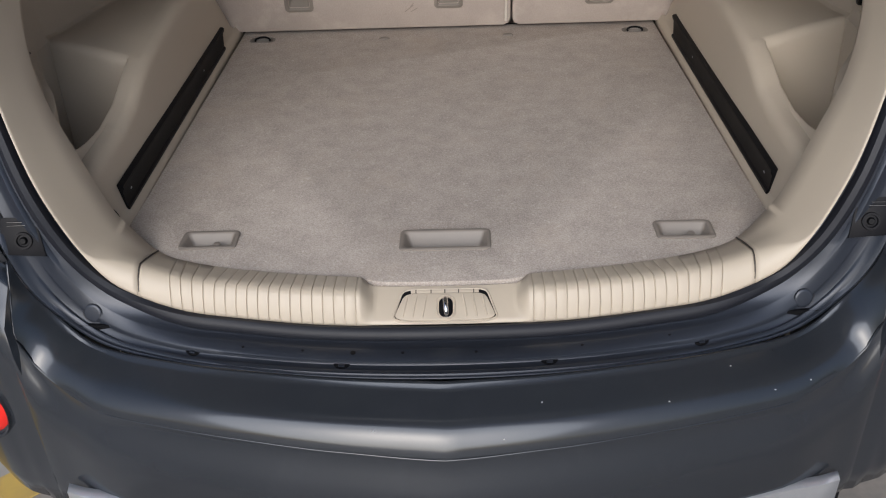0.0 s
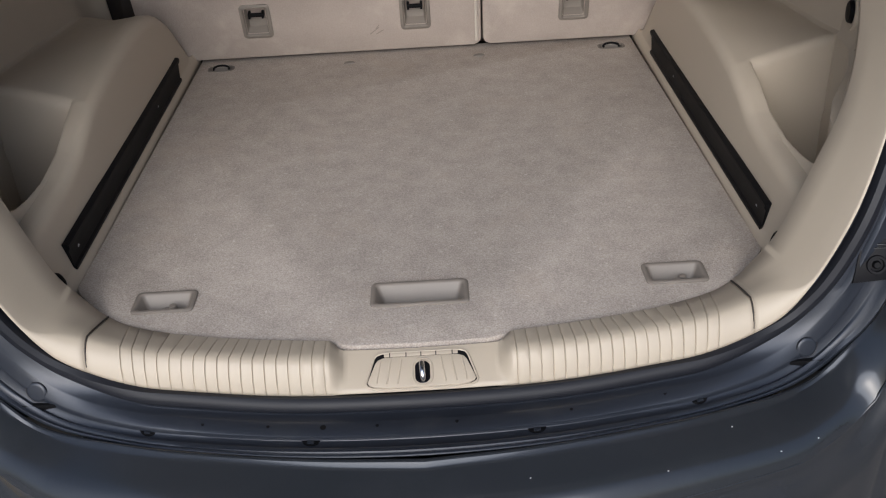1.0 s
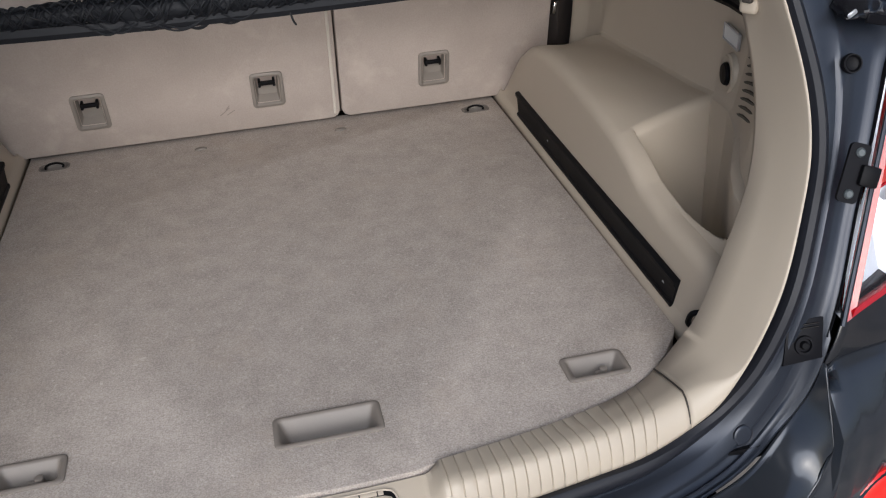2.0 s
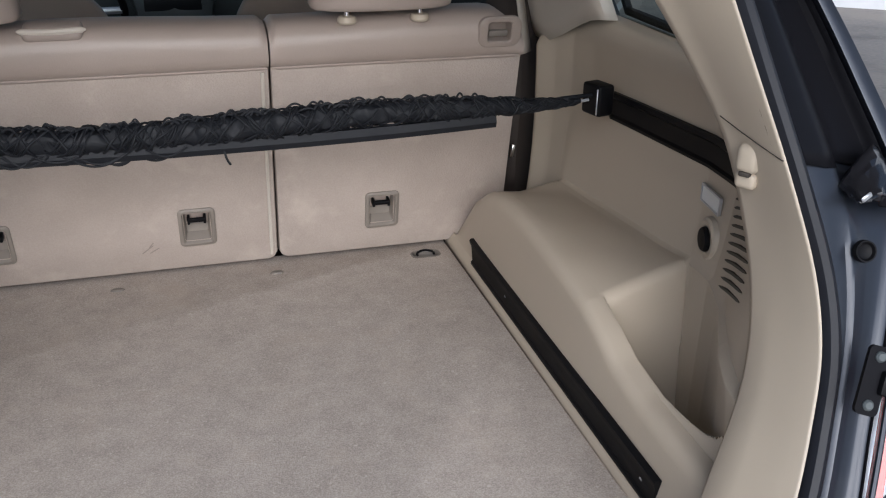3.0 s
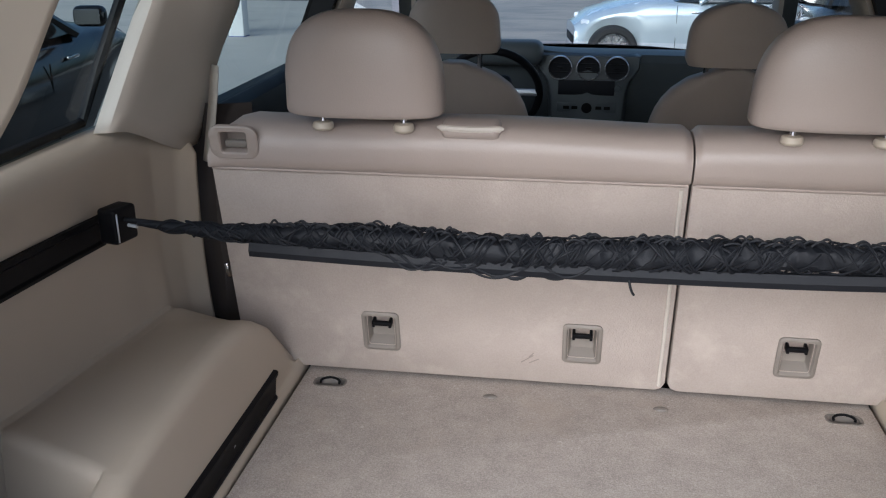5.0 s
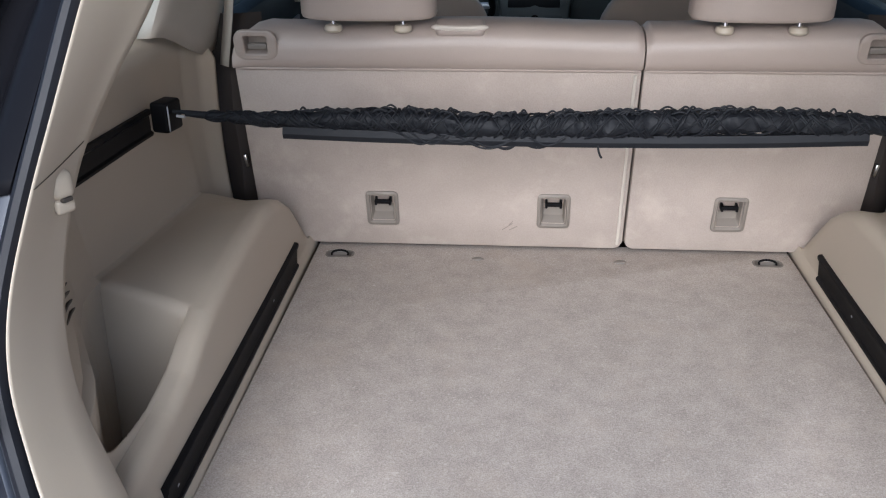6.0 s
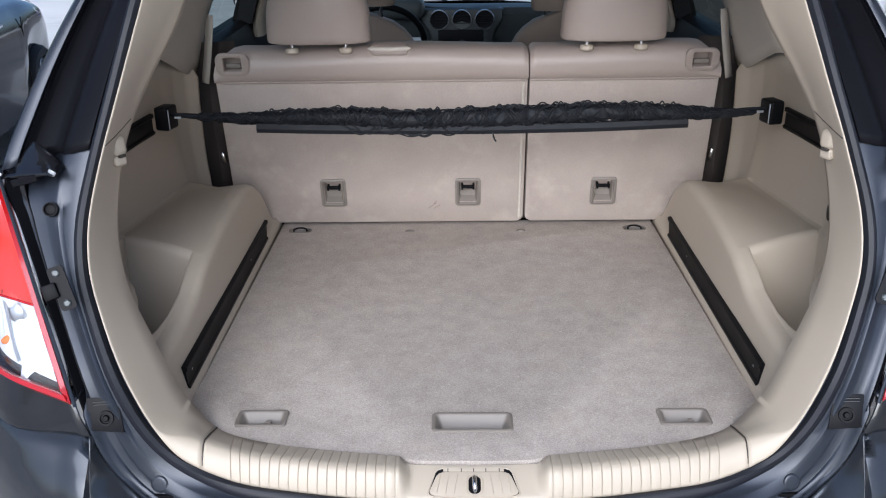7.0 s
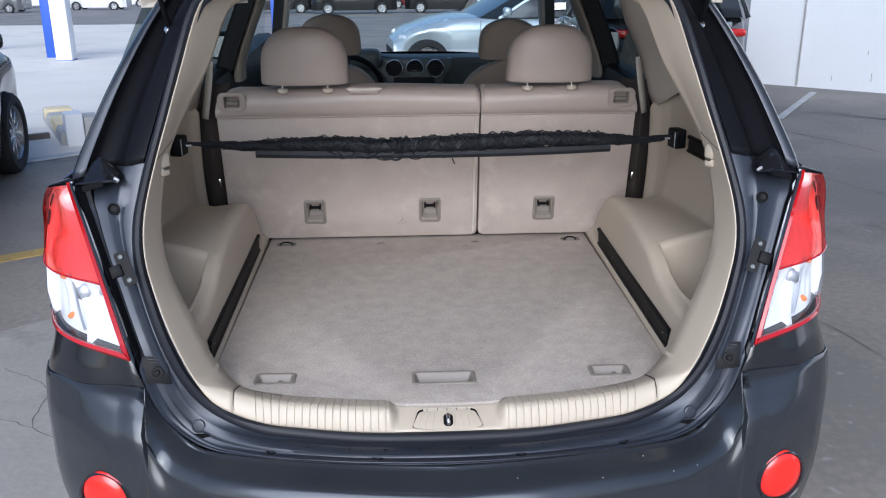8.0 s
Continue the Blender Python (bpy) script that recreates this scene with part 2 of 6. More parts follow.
DASH_SILVER = surface("grey dashboard console", (0.085, 0.097, 0.100), 0.4, big=6, fine=300, bump=0.1, metal=0.1)
LABEL_WHITE = surface("white paper label", (0.75, 0.75, 0.73), 0.6, big=10, fine=300, bump=0.05)
LAMP_WHITE = surface("white lamp reflector", (0.80, 0.81, 0.83), 0.22, other=(0.72, 0.73, 0.755), big=10, fine=200, bump=0.05, metal=0.15)
RED_LENS = lens_plastic("red tail light", (0.75, 0.012, 0.008))
RED_PANE = pane("red lamp lens", (0.98, 0.11, 0.08), 0.06, least=0.08)
RED_RIM = lens_plastic("deep red lamp rim", (0.40, 0.006, 0.008))
CLEAR_LENS = pane("clear lamp lens", (0.93, 0.94, 0.96), least=0.05)
ORANGE = lens_plastic("orange bulb", (0.85, 0.28, 0.08), 0.25)
REFLECT = lens_plastic("bright red reflector", (0.85, 0.02, 0.01), 0.15)
GLASS = pane("window glass", (0.80, 0.86, 0.84))
GLASS_DARK = pane("tinted window glass", (0.30, 0.345, 0.335))
EYE_CUP = surface("dark taupe cup", (0.17, 0.148, 0.125), 0.6, big=9, fine=500, bump=0.2)
TYRE = surface("tyre rubber", (0.016, 0.016, 0.017), 0.75, big=8, fine=120, bump=0.3, bump_size=0.002)
ALLOY = surface("alloy rim", (0.50, 0.51, 0.53), 0.28, big=6, fine=200, bump=0.05, metal=0.9)
TRAY = surface("taupe moulded tray plastic", (0.225, 0.196, 0.166), 0.5, big=8, fine=700, bump=0.2, bump_size=0.0003)
GAP_DARK = surface("dark brown gap shade", (0.040, 0.031, 0.027), 0.8, big=12, fine=300, bump=0.2)
RELEASE = surface("beige release bezel plastic", (0.325, 0.268, 0.228), 0.5, big=8, fine=600, bump=0.2, bump_size=0.0004)
BELT = surface("beige seat belt webbing", (0.40, 0.36, 0.31), 0.8, big=20, fine=1200, bump=0.4)
WOOD = surface("dark brown trim", (0.06, 0.035, 0.024), 0.35, big=12, fine=200, bump=0.1)

# ---- outlines of the tailgate opening, right half, from the sill's middle to the roof's middle ----
STATIONS = [
    # opening edge, inner trim edge, outer body edge
    ((0, 0.729, 0.744), (0, 0.790, 0.785), (0, 0.619, 0.733)),
    ((0.18, 0.733, 0.746), (0.18, 0.805, 0.785), (0.17, 0.630, 0.731)),
    ((0.332, 0.745, 0.757), (0.325, 0.829, 0.785), (0.319, 0.658, 0.726)),
    ((0.40, 0.752, 0.766), (0.417, 0.857, 0.785), (0.418, 0.686, 0.722)),
    ((0.465, 0.764, 0.785), (0.470, 0.888, 0.786), (0.515, 0.722, 0.724)),
    ((0.513, 0.769, 0.815), (0.502, 0.895, 0.818), (0.585, 0.750, 0.755)),
    ((0.550, 0.772, 0.870), (0.529, 0.889, 0.871), (0.630, 0.757, 0.820)),
    ((0.590, 0.787, 0.960), (0.566, 0.905, 0.955), (0.664, 0.776, 0.925)),
    ((0.626, 0.827, 1.053), (0.612, 0.940, 1.045), (0.705, 0.828, 1.025)),
    ((0.643, 0.855, 1.120), (0.634, 0.980, 1.130), (0.740, 0.871, 1.110)),
    ((0.643, 0.887, 1.194), (0.633, 1.020, 1.220), (0.773, 0.912, 1.185)),
    ((0.622, 0.927, 1.290), (0.615, 1.055, 1.310), (0.800, 0.945, 1.250)),
    ((0.593, 0.970, 1.394), (0.577, 1.090, 1.395), (0.766, 1.010, 1.360)),
    ((0.563, 1.016, 1.503), (0.527, 1.130, 1.488), (0.711, 1.075, 1.480)),
    ((0.532, 1.062, 1.607), (0.490, 1.175, 1.590), (0.645, 1.145, 1.595)),
    ((0.500, 1.080, 1.645), (0.460, 1.195, 1.625), (0.592, 1.185, 1.660)),
    ((0.42, 1.100, 1.680), (0.38, 1.213, 1.650), (0.48, 1.215, 1.715)),
    ((0.25, 1.120, 1.700), (0.22, 1.225, 1.660), (0.25, 1.240, 1.745)),
    ((0, 1.125, 1.705), (0, 1.230, 1.665), (0, 1.245, 1.750)),
]


def knots(points, per=6):
    """A smooth curve with the same number of steps between any two of the points."""
    p = [Vector(q) for q in points]
    p = [2 * p[0] - p[1]] + p + [2 * p[-1] - p[-2]]
    out = []
    for i in range(1, len(p) - 2):
        a, b, c, d = p[i - 1:i + 3]
        for k in range(per):
            u = k / per
            out.append(0.5 * (2 * b + (c - a) * u + (2 * a - 5 * b + 4 * c - d) * u * u + (3 * b - a - 3 * c + d) * u ** 3))
    return out + [p[-2]]


def whole(half):
    """Both halves of an outline as one open curve, left roof middle to right roof middle."""
    return [(-x, y, z) for x, y, z in half[:0:-1]] + list(half)

# ---- the ground, the building ----
ASPHALT = surface("worn grey car park floor", (0.300, 0.264, 0.226), 0.62, other=(0.185, 0.171, 0.155), big=0.7, fine=28, bump=0.5, bump_size=0.005, spots=((0.105, 0.098, 0.090), 1.1, 0.7), contrast=0.13, specks=((0.34, 0.33, 0.32), 14.0, 0.6))
SLAB = surface("worn pale concrete slab", (0.40, 0.375, 0.335), 0.75, other=(0.29, 0.272, 0.244), big=1.6, fine=35, bump=0.4, bump_size=0.004, spots=((0.13, 0.125, 0.12), 2.2, 0.7), contrast=0.22)
SCRATCH = surface("pale scratch", (0.27, 0.265, 0.26), 0.8, other=(0.20, 0.195, 0.19), big=9, fine=80, bump=0.1)
CRACK = surface("dark crack", (0.14, 0.132, 0.122), 0.9, big=6, fine=60, bump=0.2)
CONCRETE = surface("pale concrete", (0.48, 0.47, 0.45), 0.7, other=(0.38, 0.37, 0.35), big=0.8, fine=60, bump=0.3, bump_size=0.003)
WHITEWALL = surface("white painted wall", (0.86, 0.87, 0.88), 0.6, other=(0.80, 0.81, 0.83), big=0.7, fine=30, bump=0.15, bump_size=0.002)
YELLOW = surface("worn yellow line paint", (0.60, 0.40, 0.08), 0.6, other=(0.42, 0.30, 0.10), big=4, fine=50, bump=0.2, spots=((0.2, 0.19, 0.17), 12, 0.8))
LINEWHITE = surface("worn white line paint", (0.62, 0.62, 0.60), 0.6, other=(0.45, 0.45, 0.44), big=4, fine=50, bump=0.2, spots=((0.22, 0.22, 0.21), 10, 0.8))
# lighter copy of the line yellow, with sunlight mixed into the colour
YELLOW_SUN = surface("faded yellow paint, lightened as in sun", (0.80, 0.66, 0.36), 0.6, other=(0.70, 0.60, 0.40), big=4, fine=50, bump=0.2)
BLUE = surface("blue column paint", (0.03, 0.09, 0.45), 0.5, big=2, fine=60, bump=0.1)


def ground_z(x, y):
    """The floor is level at the bays and falls away gently beyond them, but not along the white wall."""
    return -0.054 * max(0.0, min(y, 90.0) - 7.8) * smooth(4.6, 3.2, x)


ground = part("ground", grid([[(x, y, ground_z(x, y)) for x in (-400, -60, -30, -15, -6, 0, 2, 3.2, 3.5, 3.7, 3.9, 4.1, 4.35, 4.6, 10, 30, 400)] for y in (-400, -20, 0, 7.8, 9, 12, 16, 24, 40, 60, 90, 400)]), ASPHALT)
tagged(ground, "worn grey asphalt floor of the car park", "ground", kind="structure")
# deck out of view, sized to hold overhead light off the car
roof = part("ceiling", block((8.4, 6.3, 0.35), Matrix.Translation((2.0, 2.55, 3.6))), CONCRETE)
tagged(roof, "unseen concrete deck that shades the parking bays", "ceiling", kind="structure")
# the white wall beside the bays
wd = Vector((5.507 - 4.426, 9.213 - 9.966, 0)).normalized()
wm = Matrix.Translation((4.5, 9.92, 0)) @ Matrix.Rotation(math.atan2(wd.y, wd.x), 4, "Z")
wall = part("wall_east", block((26, 0.25, 3.42), wm @ Matrix.Translation((12.6, 0.125, 1.71))), WHITEWALL)
tagged(wall, "white painted car park wall with fine cracks", "wall", kind="structure")


def stripe(name, a, b, width, material, label):
    a, b = Vector((*a, 0)), Vector((*b, 0))
    d = b - a
    m = Matrix.Translation((a + b) / 2 + Vector((0, 0, 0.003))) @ Matrix.Rotation(math.atan2(d.y, d.x), 4, "Z")
    ob = part(name, block((d.length, width, 0.004), m), material)
    return tagged(ob, label, "floor marking", kind="structure")


stripe("yellow_line", (-5.0, 2.5), (-1.75, 4.45), 0.12, YELLOW, "worn yellow bay line on the floor")
stripe("yellow_line", (-1.9, 0.35), (-0.7, 1.4), 0.11, YELLOW, "worn yellow bay line beside the bumper")
stripe("pale_line", (-3.9, 6.02), (-2.5, 7.05), 0.10, LINEWHITE, "worn pale bay line on the sunlit floor")
stripe("white_line", (3.7, 7.85), (4.72, 9.36), 0.075, LINEWHITE, "faded white bay line by the wall")


def crack(points, width, seed, material=None, label="thin jagged crack in the car park floor"):
    """A jagged dark crack in the floor: a thin ribbon of uneven width."""
    r = random.Random(seed)
    rows = []
    for p in spline([(x, y, 0) for x, y in points], 8 * len(points)):
        q = p + Vector((r.uniform(-1, 1), r.uniform(-1, 1), 0)) * width * 0.8
        w = width * r.uniform(0.15, 0.5)
        rows.append([(q.x - w, q.y - w * 0.4, 0.0052), (q.x + w, q.y + w * 0.4, 0.0052)])
    ob = part("floor_crack" if material is None else "floor_scratch", grid(rows), material or CRACK)
    return tagged(ob, label, "floor mark", kind="structure")


# the yard's bright sunlight is put into this pale colour
YARD = surface("pale concrete with painted sunlight", (0.78, 0.73, 0.645), 0.7, other=(0.68, 0.635, 0.56), big=0.5, fine=20, bump=0.3, bump_size=0.004, spots=((0.40, 0.39, 0.375), 0.8, 0.5), contrast=0.22)
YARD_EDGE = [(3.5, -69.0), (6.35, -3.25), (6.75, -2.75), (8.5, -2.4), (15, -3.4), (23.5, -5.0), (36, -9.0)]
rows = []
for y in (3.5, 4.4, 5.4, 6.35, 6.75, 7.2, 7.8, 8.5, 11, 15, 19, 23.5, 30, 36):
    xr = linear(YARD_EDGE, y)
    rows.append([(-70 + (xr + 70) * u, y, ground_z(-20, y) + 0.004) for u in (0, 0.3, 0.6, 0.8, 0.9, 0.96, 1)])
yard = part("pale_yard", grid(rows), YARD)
tagged(yard, "pale concrete yard beyond the bays, sunlight in its colour", "yard", kind="structure")
slab = part("pale_slab", plate([(-3.4, 0.9), (-2.55, 2.55), (-1.45, 3.45), (-1.02, 2.9), (-1.0, 0.2), (-1.9, -0.6)], 0.004), SLAB)
tagged(slab, "pale worn concrete slab with cracks", "floor slab", kind="structure")
crack([(-2.35, 2.70), (-1.98, 2.97), (-1.82, 3.13), (-1.50, 3.35)], 0.008, 1)
crack([(-1.82, 2.62), (-1.56, 2.42), (-1.50, 2.10), (-1.22, 1.96)], 0.006, 2)
crack([(-2.2, 2.05), (-1.85, 2.14), (-1.65, 2.17), (-1.50, 2.10)], 0.006, 3)
crack([(3.30, 7.55), (3.54, 7.18), (3.80, 6.70), (3.99, 6.29), (4.6, 5.2)], 0.016, 4)
crack([(2.9, 5.95), (3.08, 5.55), (3.34, 5.05), (3.7, 4.5)], 0.012, 5)
crack([(2.2, 6.9), (3.4, 6.2), (5.0, 5.3), (7.5, 3.9)], 0.005, 7)
crack([(1.9, 5.2), (2.6, 4.75), (4.4, 3.6), (6.5, 2.2)], 0.004, 8)
crack([(-1.3, 4.9), (-2.0, 4.2), (-3.0, 3.5)], 0.010, 9)
crack([(1.6, 3.4), (1.9, 2.9), (2.1, 2.2), (2.6, 1.5)], 0.008, 6)
rnd = random.Random(11)
for k in range(16):      # pale worn streaks along the aisle beside the wall
    d, a0 = rnd.uniform(0.7, 5.2), rnd.uniform(-0.6, 3.0)
    p0 = Vector((4.5, 9.92, 0)) + wd * a0 - Vector((-wd.y, wd.x, 0)) * d
    p1 = p0 + wd * rnd.uniform(0.8, 2.6) + Vector((0, rnd.uniform(-0.12, 0.12), 0))
    crack([(p0.x, p0.y), ((p0.x + p1.x) / 2, (p0.y + p1.y) / 2 + rnd.uniform(-0.04, 0.04)), (p1.x, p1.y)], rnd.uniform(0.008, 0.026), 20 + k, SCRATCH, "pale worn streak on the car park floor")
for a0, z0, h0 in ((0.62, 0.10, 0.06), (1.05, 0.12, 0.10), (1.55, 0.08, 0.12), (0.98, 0.42, 0.05), (1.9, 0.55, 0.16), (2.4, 0.10, 0.08)):
    mark = part("wall_mark", block((0.008, 0.004, h0), wm @ Matrix.Translation((a0, -0.001, z0 + h0 / 2))), CONCRETE)
    tagged(mark, "small grey chip in the white wall paint", "wall mark", kind="structure")
conduit = part("wall_conduit", tube([wm @ Vector((0.24, -0.012, z)) for z in (0.02, 0.6, 1.4, 2.3, 3.40)], 0.011, 8), CONCRETE)
tagged(conduit, "thin grey conduit up the white wall", "conduit", kind="structure")

# ---- the car: bumper, body, lamps ----
car = thing("car", "dark grey five-door family car with its tailgate open", "car")


def bump_y(x):
    """How far back the bumper's crease stands; the two sides meet in a blunt prow."""
    x = abs(x)
    return 0.552 + 0.060 * x + 0.268 * x * x - 0.024 * smooth(0.62, 0.48, x) if x < 0.64 else 0.7001 + 0.448 * (x - 0.64) + 1.0 * max(0.0, x - 0.76) ** 1.6


CREASE = [(x, bump_y(x), z) for x, z in ((0, 0.668), (0.15, 0.673), (0.287, 0.676), (0.40, 0.676), (0.50, 0.675), (0.555, 0.684), (0.60, 0.701), (0.625, 0.727), (0.636, 0.765))] + [(0.641, 0.728, 0.810), (0.643, 0.752, 0.855)]
LIP = [(0, 0.613, 0.733), (0.15, 0.627, 0.731), (0.319, 0.658, 0.726), (0.418, 0.686, 0.722), (0.497, 0.713, 0.719), (0.545, 0.733, 0.726), (0.590, 0.752, 0.757), (0.615, 0.757, 0.785), (0.630, 0.757, 0.812), (0.639, 0.758, 0.838), (0.643, 0.760, 0.857)]
a, b = spline(CREASE, 41), spline(LIP, 41)
rings = []
for p, q in zip(a, b):
    ring = []
    for u in (0.0, 0.012, 0.03, 0.055, 0.09, 0.13, 0.18, 0.24, 0.30, 0.38, 0.5, 0.62, 0.74, 0.84, 0.90, 0.955, 1.0):
        c = p.lerp(q, u)
        lift = 0.015 * (1 - (1 - u / 0.42) ** 2 if u < 0.42 else (1 - u) / 0.58) + 0.004 * smooth(0.92, 0.97, u)      # rolls over the crease, then runs flat to the lip
        ring.append(c + Vector((0, -0.75, 0.75)) * lift * smooth(0.655, 0.54, c.x))
    rings.append(ring)
rings = [[Vector((-p.x, p.y, p.z)) for p in r] for r in rings[:0:-1]] + rings
bumper_rows = rings
bumper = part("bumper", grid(rings), BUMPER, car, "satin dark grey rear bumper with a scooped step", thick=0.004)
# the outer skin below the crease and round the corners
half = [(x, table([(q[0], q[2]) for q in CREASE[:9]], x)) for x in np.linspace(0, 0.634, 34)] + [(0.639, 0.80), (0.643, 0.852)] + [(x, 0.853 + 0.004 * (x - 0.643) / 0.2) for x in np.linspace(0.66, 0.80, 8)]
plan = [(x, bump_y(x)) for x, _ in half]
corner = [(0.840, 0.810), (0.870, 0.833), (0.894, 0.868), (0.909, 0.918), (0.916, 0.99), (0.919, 1.08), (0.921, 1.14)]
tops = [z for _, z in half] + [0.855, 0.849, 0.843, 0.838, 0.836, 0.836, 0.836]
base = plan + corner


def lean_back(x, z):
    """The bumper's corner leans forward at its top, to meet the flange."""
    return (0.015 + 0.037 * smooth(0.80, 0.643, x)) * smooth(0.755, 0.86, z) * smooth(0.60, 0.632, x)


def skin(s):
    out = []
    for (x, y), top in zip(base, tops):
        col = []
        k = smooth(0.70, 0.62, x)
        for u in (0.0, 0.006, 0.014, 0.03, 0.055, 0.09, 0.14, 0.20, 0.28, 0.36, 0.45, 0.55, 0.65, 0.75, 0.85, 0.93, 1.0):
            z = top + (0.34 - top) * u
            drop = top - z
            inn = -0.022 * k * smooth(0, 0.08, drop) + 0.04 * smooth(0.45, 0.36, z) + 0.15 * smooth(0.40, 0.30, z)
            ax = 0.0
            if x > 0.643:
                low = smooth(0.62, 0.34, z)
                ax = -0.05 * low * smooth(0.643, 0.9, x)
                inn += -0.012 * smooth(0.0, 0.02, drop) * smooth(0.86, 0.70, x) - 0.016 * smooth(0.0, 0.10, drop) * smooth(0.655, 0.72, x) * smooth(0.92, 0.84, x)
                inn += 0.006 * smooth(0.008, 0.0, drop)
            inn += lean_back(x, z)
            col.append((s * (x + ax), y + inn, z))
        out.append(col)
    return out


full = [list(r) for r in skin(-1)[:0:-1]] + skin(1)
part("bumper_cover", grid(full), BUMPER, car, "satin dark grey bumper skin with fine dust specks", thick=0.004)
speck = random.Random(5)
for k in range(7):      # single grains of white dust on the bumper's top
    x = speck.uniform(-0.60, 0.60)
    i = min(range(len(a)), key=lambda j: abs(a[j].x - abs(x)))
    ring = bumper_rows[len(a) - 1 + i if x > 0 else len(a) - 1 - i]
    j = speck.randrange(6, 14)
    part("dust_grain", block((0.0016, 0.0022, 0.0010), Matrix.Translation(ring[j] + Vector((0, -0.0016, 0.0016))) @ Matrix.Rotation(speck.uniform(0, 3), 4, "Z"), 0.0003, 1), LABEL_WHITE, bumper, "white grain of dust")
# silver lower insert
rings = []
for x in np.linspace(-0.60, 0.60, 41):
    e = smooth(0.60, 0.48, abs(x))
    y = 0.528 + 0.35 * x * x
    rings.append([(x, y - 0.004, 0.505 + 0.02 * e), (x, y - 0.016, 0.50 + 0.02 * e), (x, y - 0.014, 0.44), (x, y + 0.03, 0.36), (x, y + 0.07, 0.345)])
part("skid_insert", grid(rings), SILVER, car, "silver lower bumper insert", thick=0.006)

for s in (-1, 1):
    # red reflector in its silver-edged bowl
    c = Vector((s * 0.738, 0.716, 0.622))
    m = look(c, c + Vector((-s * 0.28, 1.0, -0.02)))
    m = Matrix.Translation(c) @ m.to_3x3().to_4x4()
    el = Matrix.Diagonal((1.12, 1.2, 1, 1))
    bowl = part("reflector_bezel", turned([(0.054, 0.002), (0.052, 0.010), (0.049, 0.008), (0.047, 0.0)], 36, m @ Matrix.Translation((s * 0.003, -0.008, 0)) @ el), BUMPER, car, "dark reflector bezel")
    part("reflector", turned([(0.0, 0.018), (0.025, 0.017), (0.042, 0.012), (0.048, 0.004), (0.048, -0.01)], 36, m @ el), REFLECT, bowl, "round red bumper reflector")

# flange round the opening, from the seal out to the body's edge
# across the flange: share of its width, depth on the sides, depth along the sill (two bands with a step, then a raised lip)
FLANGE = [(0, 0.020, 0.020), (0.06, 0.022, 0.022), (0.16, 0.016, 0.022), (0.24, 0.012, 0.020), (0.36, 0.013, 0.015), (0.395, 0.008, 0.0125), (0.42, 0.006, 0.0115), (0.50, 0.010, 0.0105), (0.60, 0.014, 0.0110), (0.625, 0.014, 0.0130), (0.64, 0.014, 0.0210), (0.655, 0.014, 0.0235),
          (0.70, 0.014, 0.0240), (0.775, 0.013, 0.0240), (0.795, 0.012, 0.0225), (0.81, 0.011, 0.0130), (0.825, 0.010, 0.0085), (0.85, 0.008, 0.0070), (0.885, 0.004, 0.0070), (0.905, 0.001, 0.0100), (0.93, -0.002, 0.0060), (0.96, -0.004, 0.0), (1.0, 0.0, 0.0)]
op, inn, ed = (knots(whole([r[c] for r in STATIONS])) for c in range(3))
N = len(op)
rings = []
for i, (p, q) in enumerate(zip(op, ed)):
    low = smooth(0.90, 0.76, p.z)
    deep = Vector((0, 0.75, 0)).lerp(Vector((0, 0.1, -0.55)), low)
    up = smooth(1.22, 1.34, p.z)
    ring = []
    mid = smooth(0.885, 0.915, q.z) * smooth(1.265, 1.245, q.z)
    for u, d, dl in FLANGE:
        d2 = d + (dl - d) * low + up * (0.055 * smooth(0.36, 0.50, u) * smooth(0.96, 0.86, u)) + mid * 0.030 * (smooth(0.775, 0.80, u) if p.x < 0 else smooth(0.90, 0.93, u))
        ring.append(p.lerp(q, u) + deep * d2)
    rings.append(ring)
flange_rows = rings
part("opening_flange", grid(rings), CHANNEL, car, "grey painted flange round the tailgate opening", thick=0.002)

# round plug in the flange's lower corners
for s in (-1, 1):
    want = Vector((s * 0.534, 0.750, 0.762))
    i, j = min(((i, j) for i in range(4, N - 4) for j in range(6, 16)), key=lambda q: (rings[q[0]][q[1]] - want).length)
    n = (rings[i + 4][j] - rings[i - 4][j]).cross(rings[i][j + 2] - rings[i][j - 2]).normalized()
    n = n if n.z > 0 else -n
    m = Matrix.Translation(rings[i][j] + n * 0.0012) @ n.to_track_quat("Z", "Y").to_matrix().to_4x4()
    plug = part("flange_plug", turned([(0.0, 0.0008), (0.010, 0.0008), (0.0130, 0.0004), (0.0142, -0.0006), (0.0146, -0.006)], 28, m), CHANNEL, car, "round grey plug in the flange")
    part("plug_groove", turned([(0.0145, -0.0008), (0.0157, -0.0003), (0.0160, -0.006)], 28, m), RUBBER, plug)

# dark channel between the flange and each lamp, narrow on the right
CHANNEL_ROWS = {-1: ((0.785, 0.0085), (0.795, 0.0085), (0.805, 0.018), (0.82, 0.028), (0.90, 0.026), (0.94, 0.014), (0.97, 0.004), (0.99, 0.004)),
                1: ((0.90, 0.0035), (0.91, 0.004), (0.92, 0.016), (0.93, 0.024), (0.95, 0.022), (0.965, 0.014), (0.98, 0.004), (0.99, 0.004))}
for s in (-1, 1):
    rows = []
    for i in range(N):
        p, q = op[i], ed[i]
        if p.x * s > 0.3 and 0.875 < q.z < 1.285:
            rows.append([p.lerp(q, u) + Vector((0, d, 0)) for u, d in CHANNEL_ROWS[s]])
    part("lamp_channel", grid(rows), BLACK_SATIN, car, "black channel beside the lamp", thick=0.002)

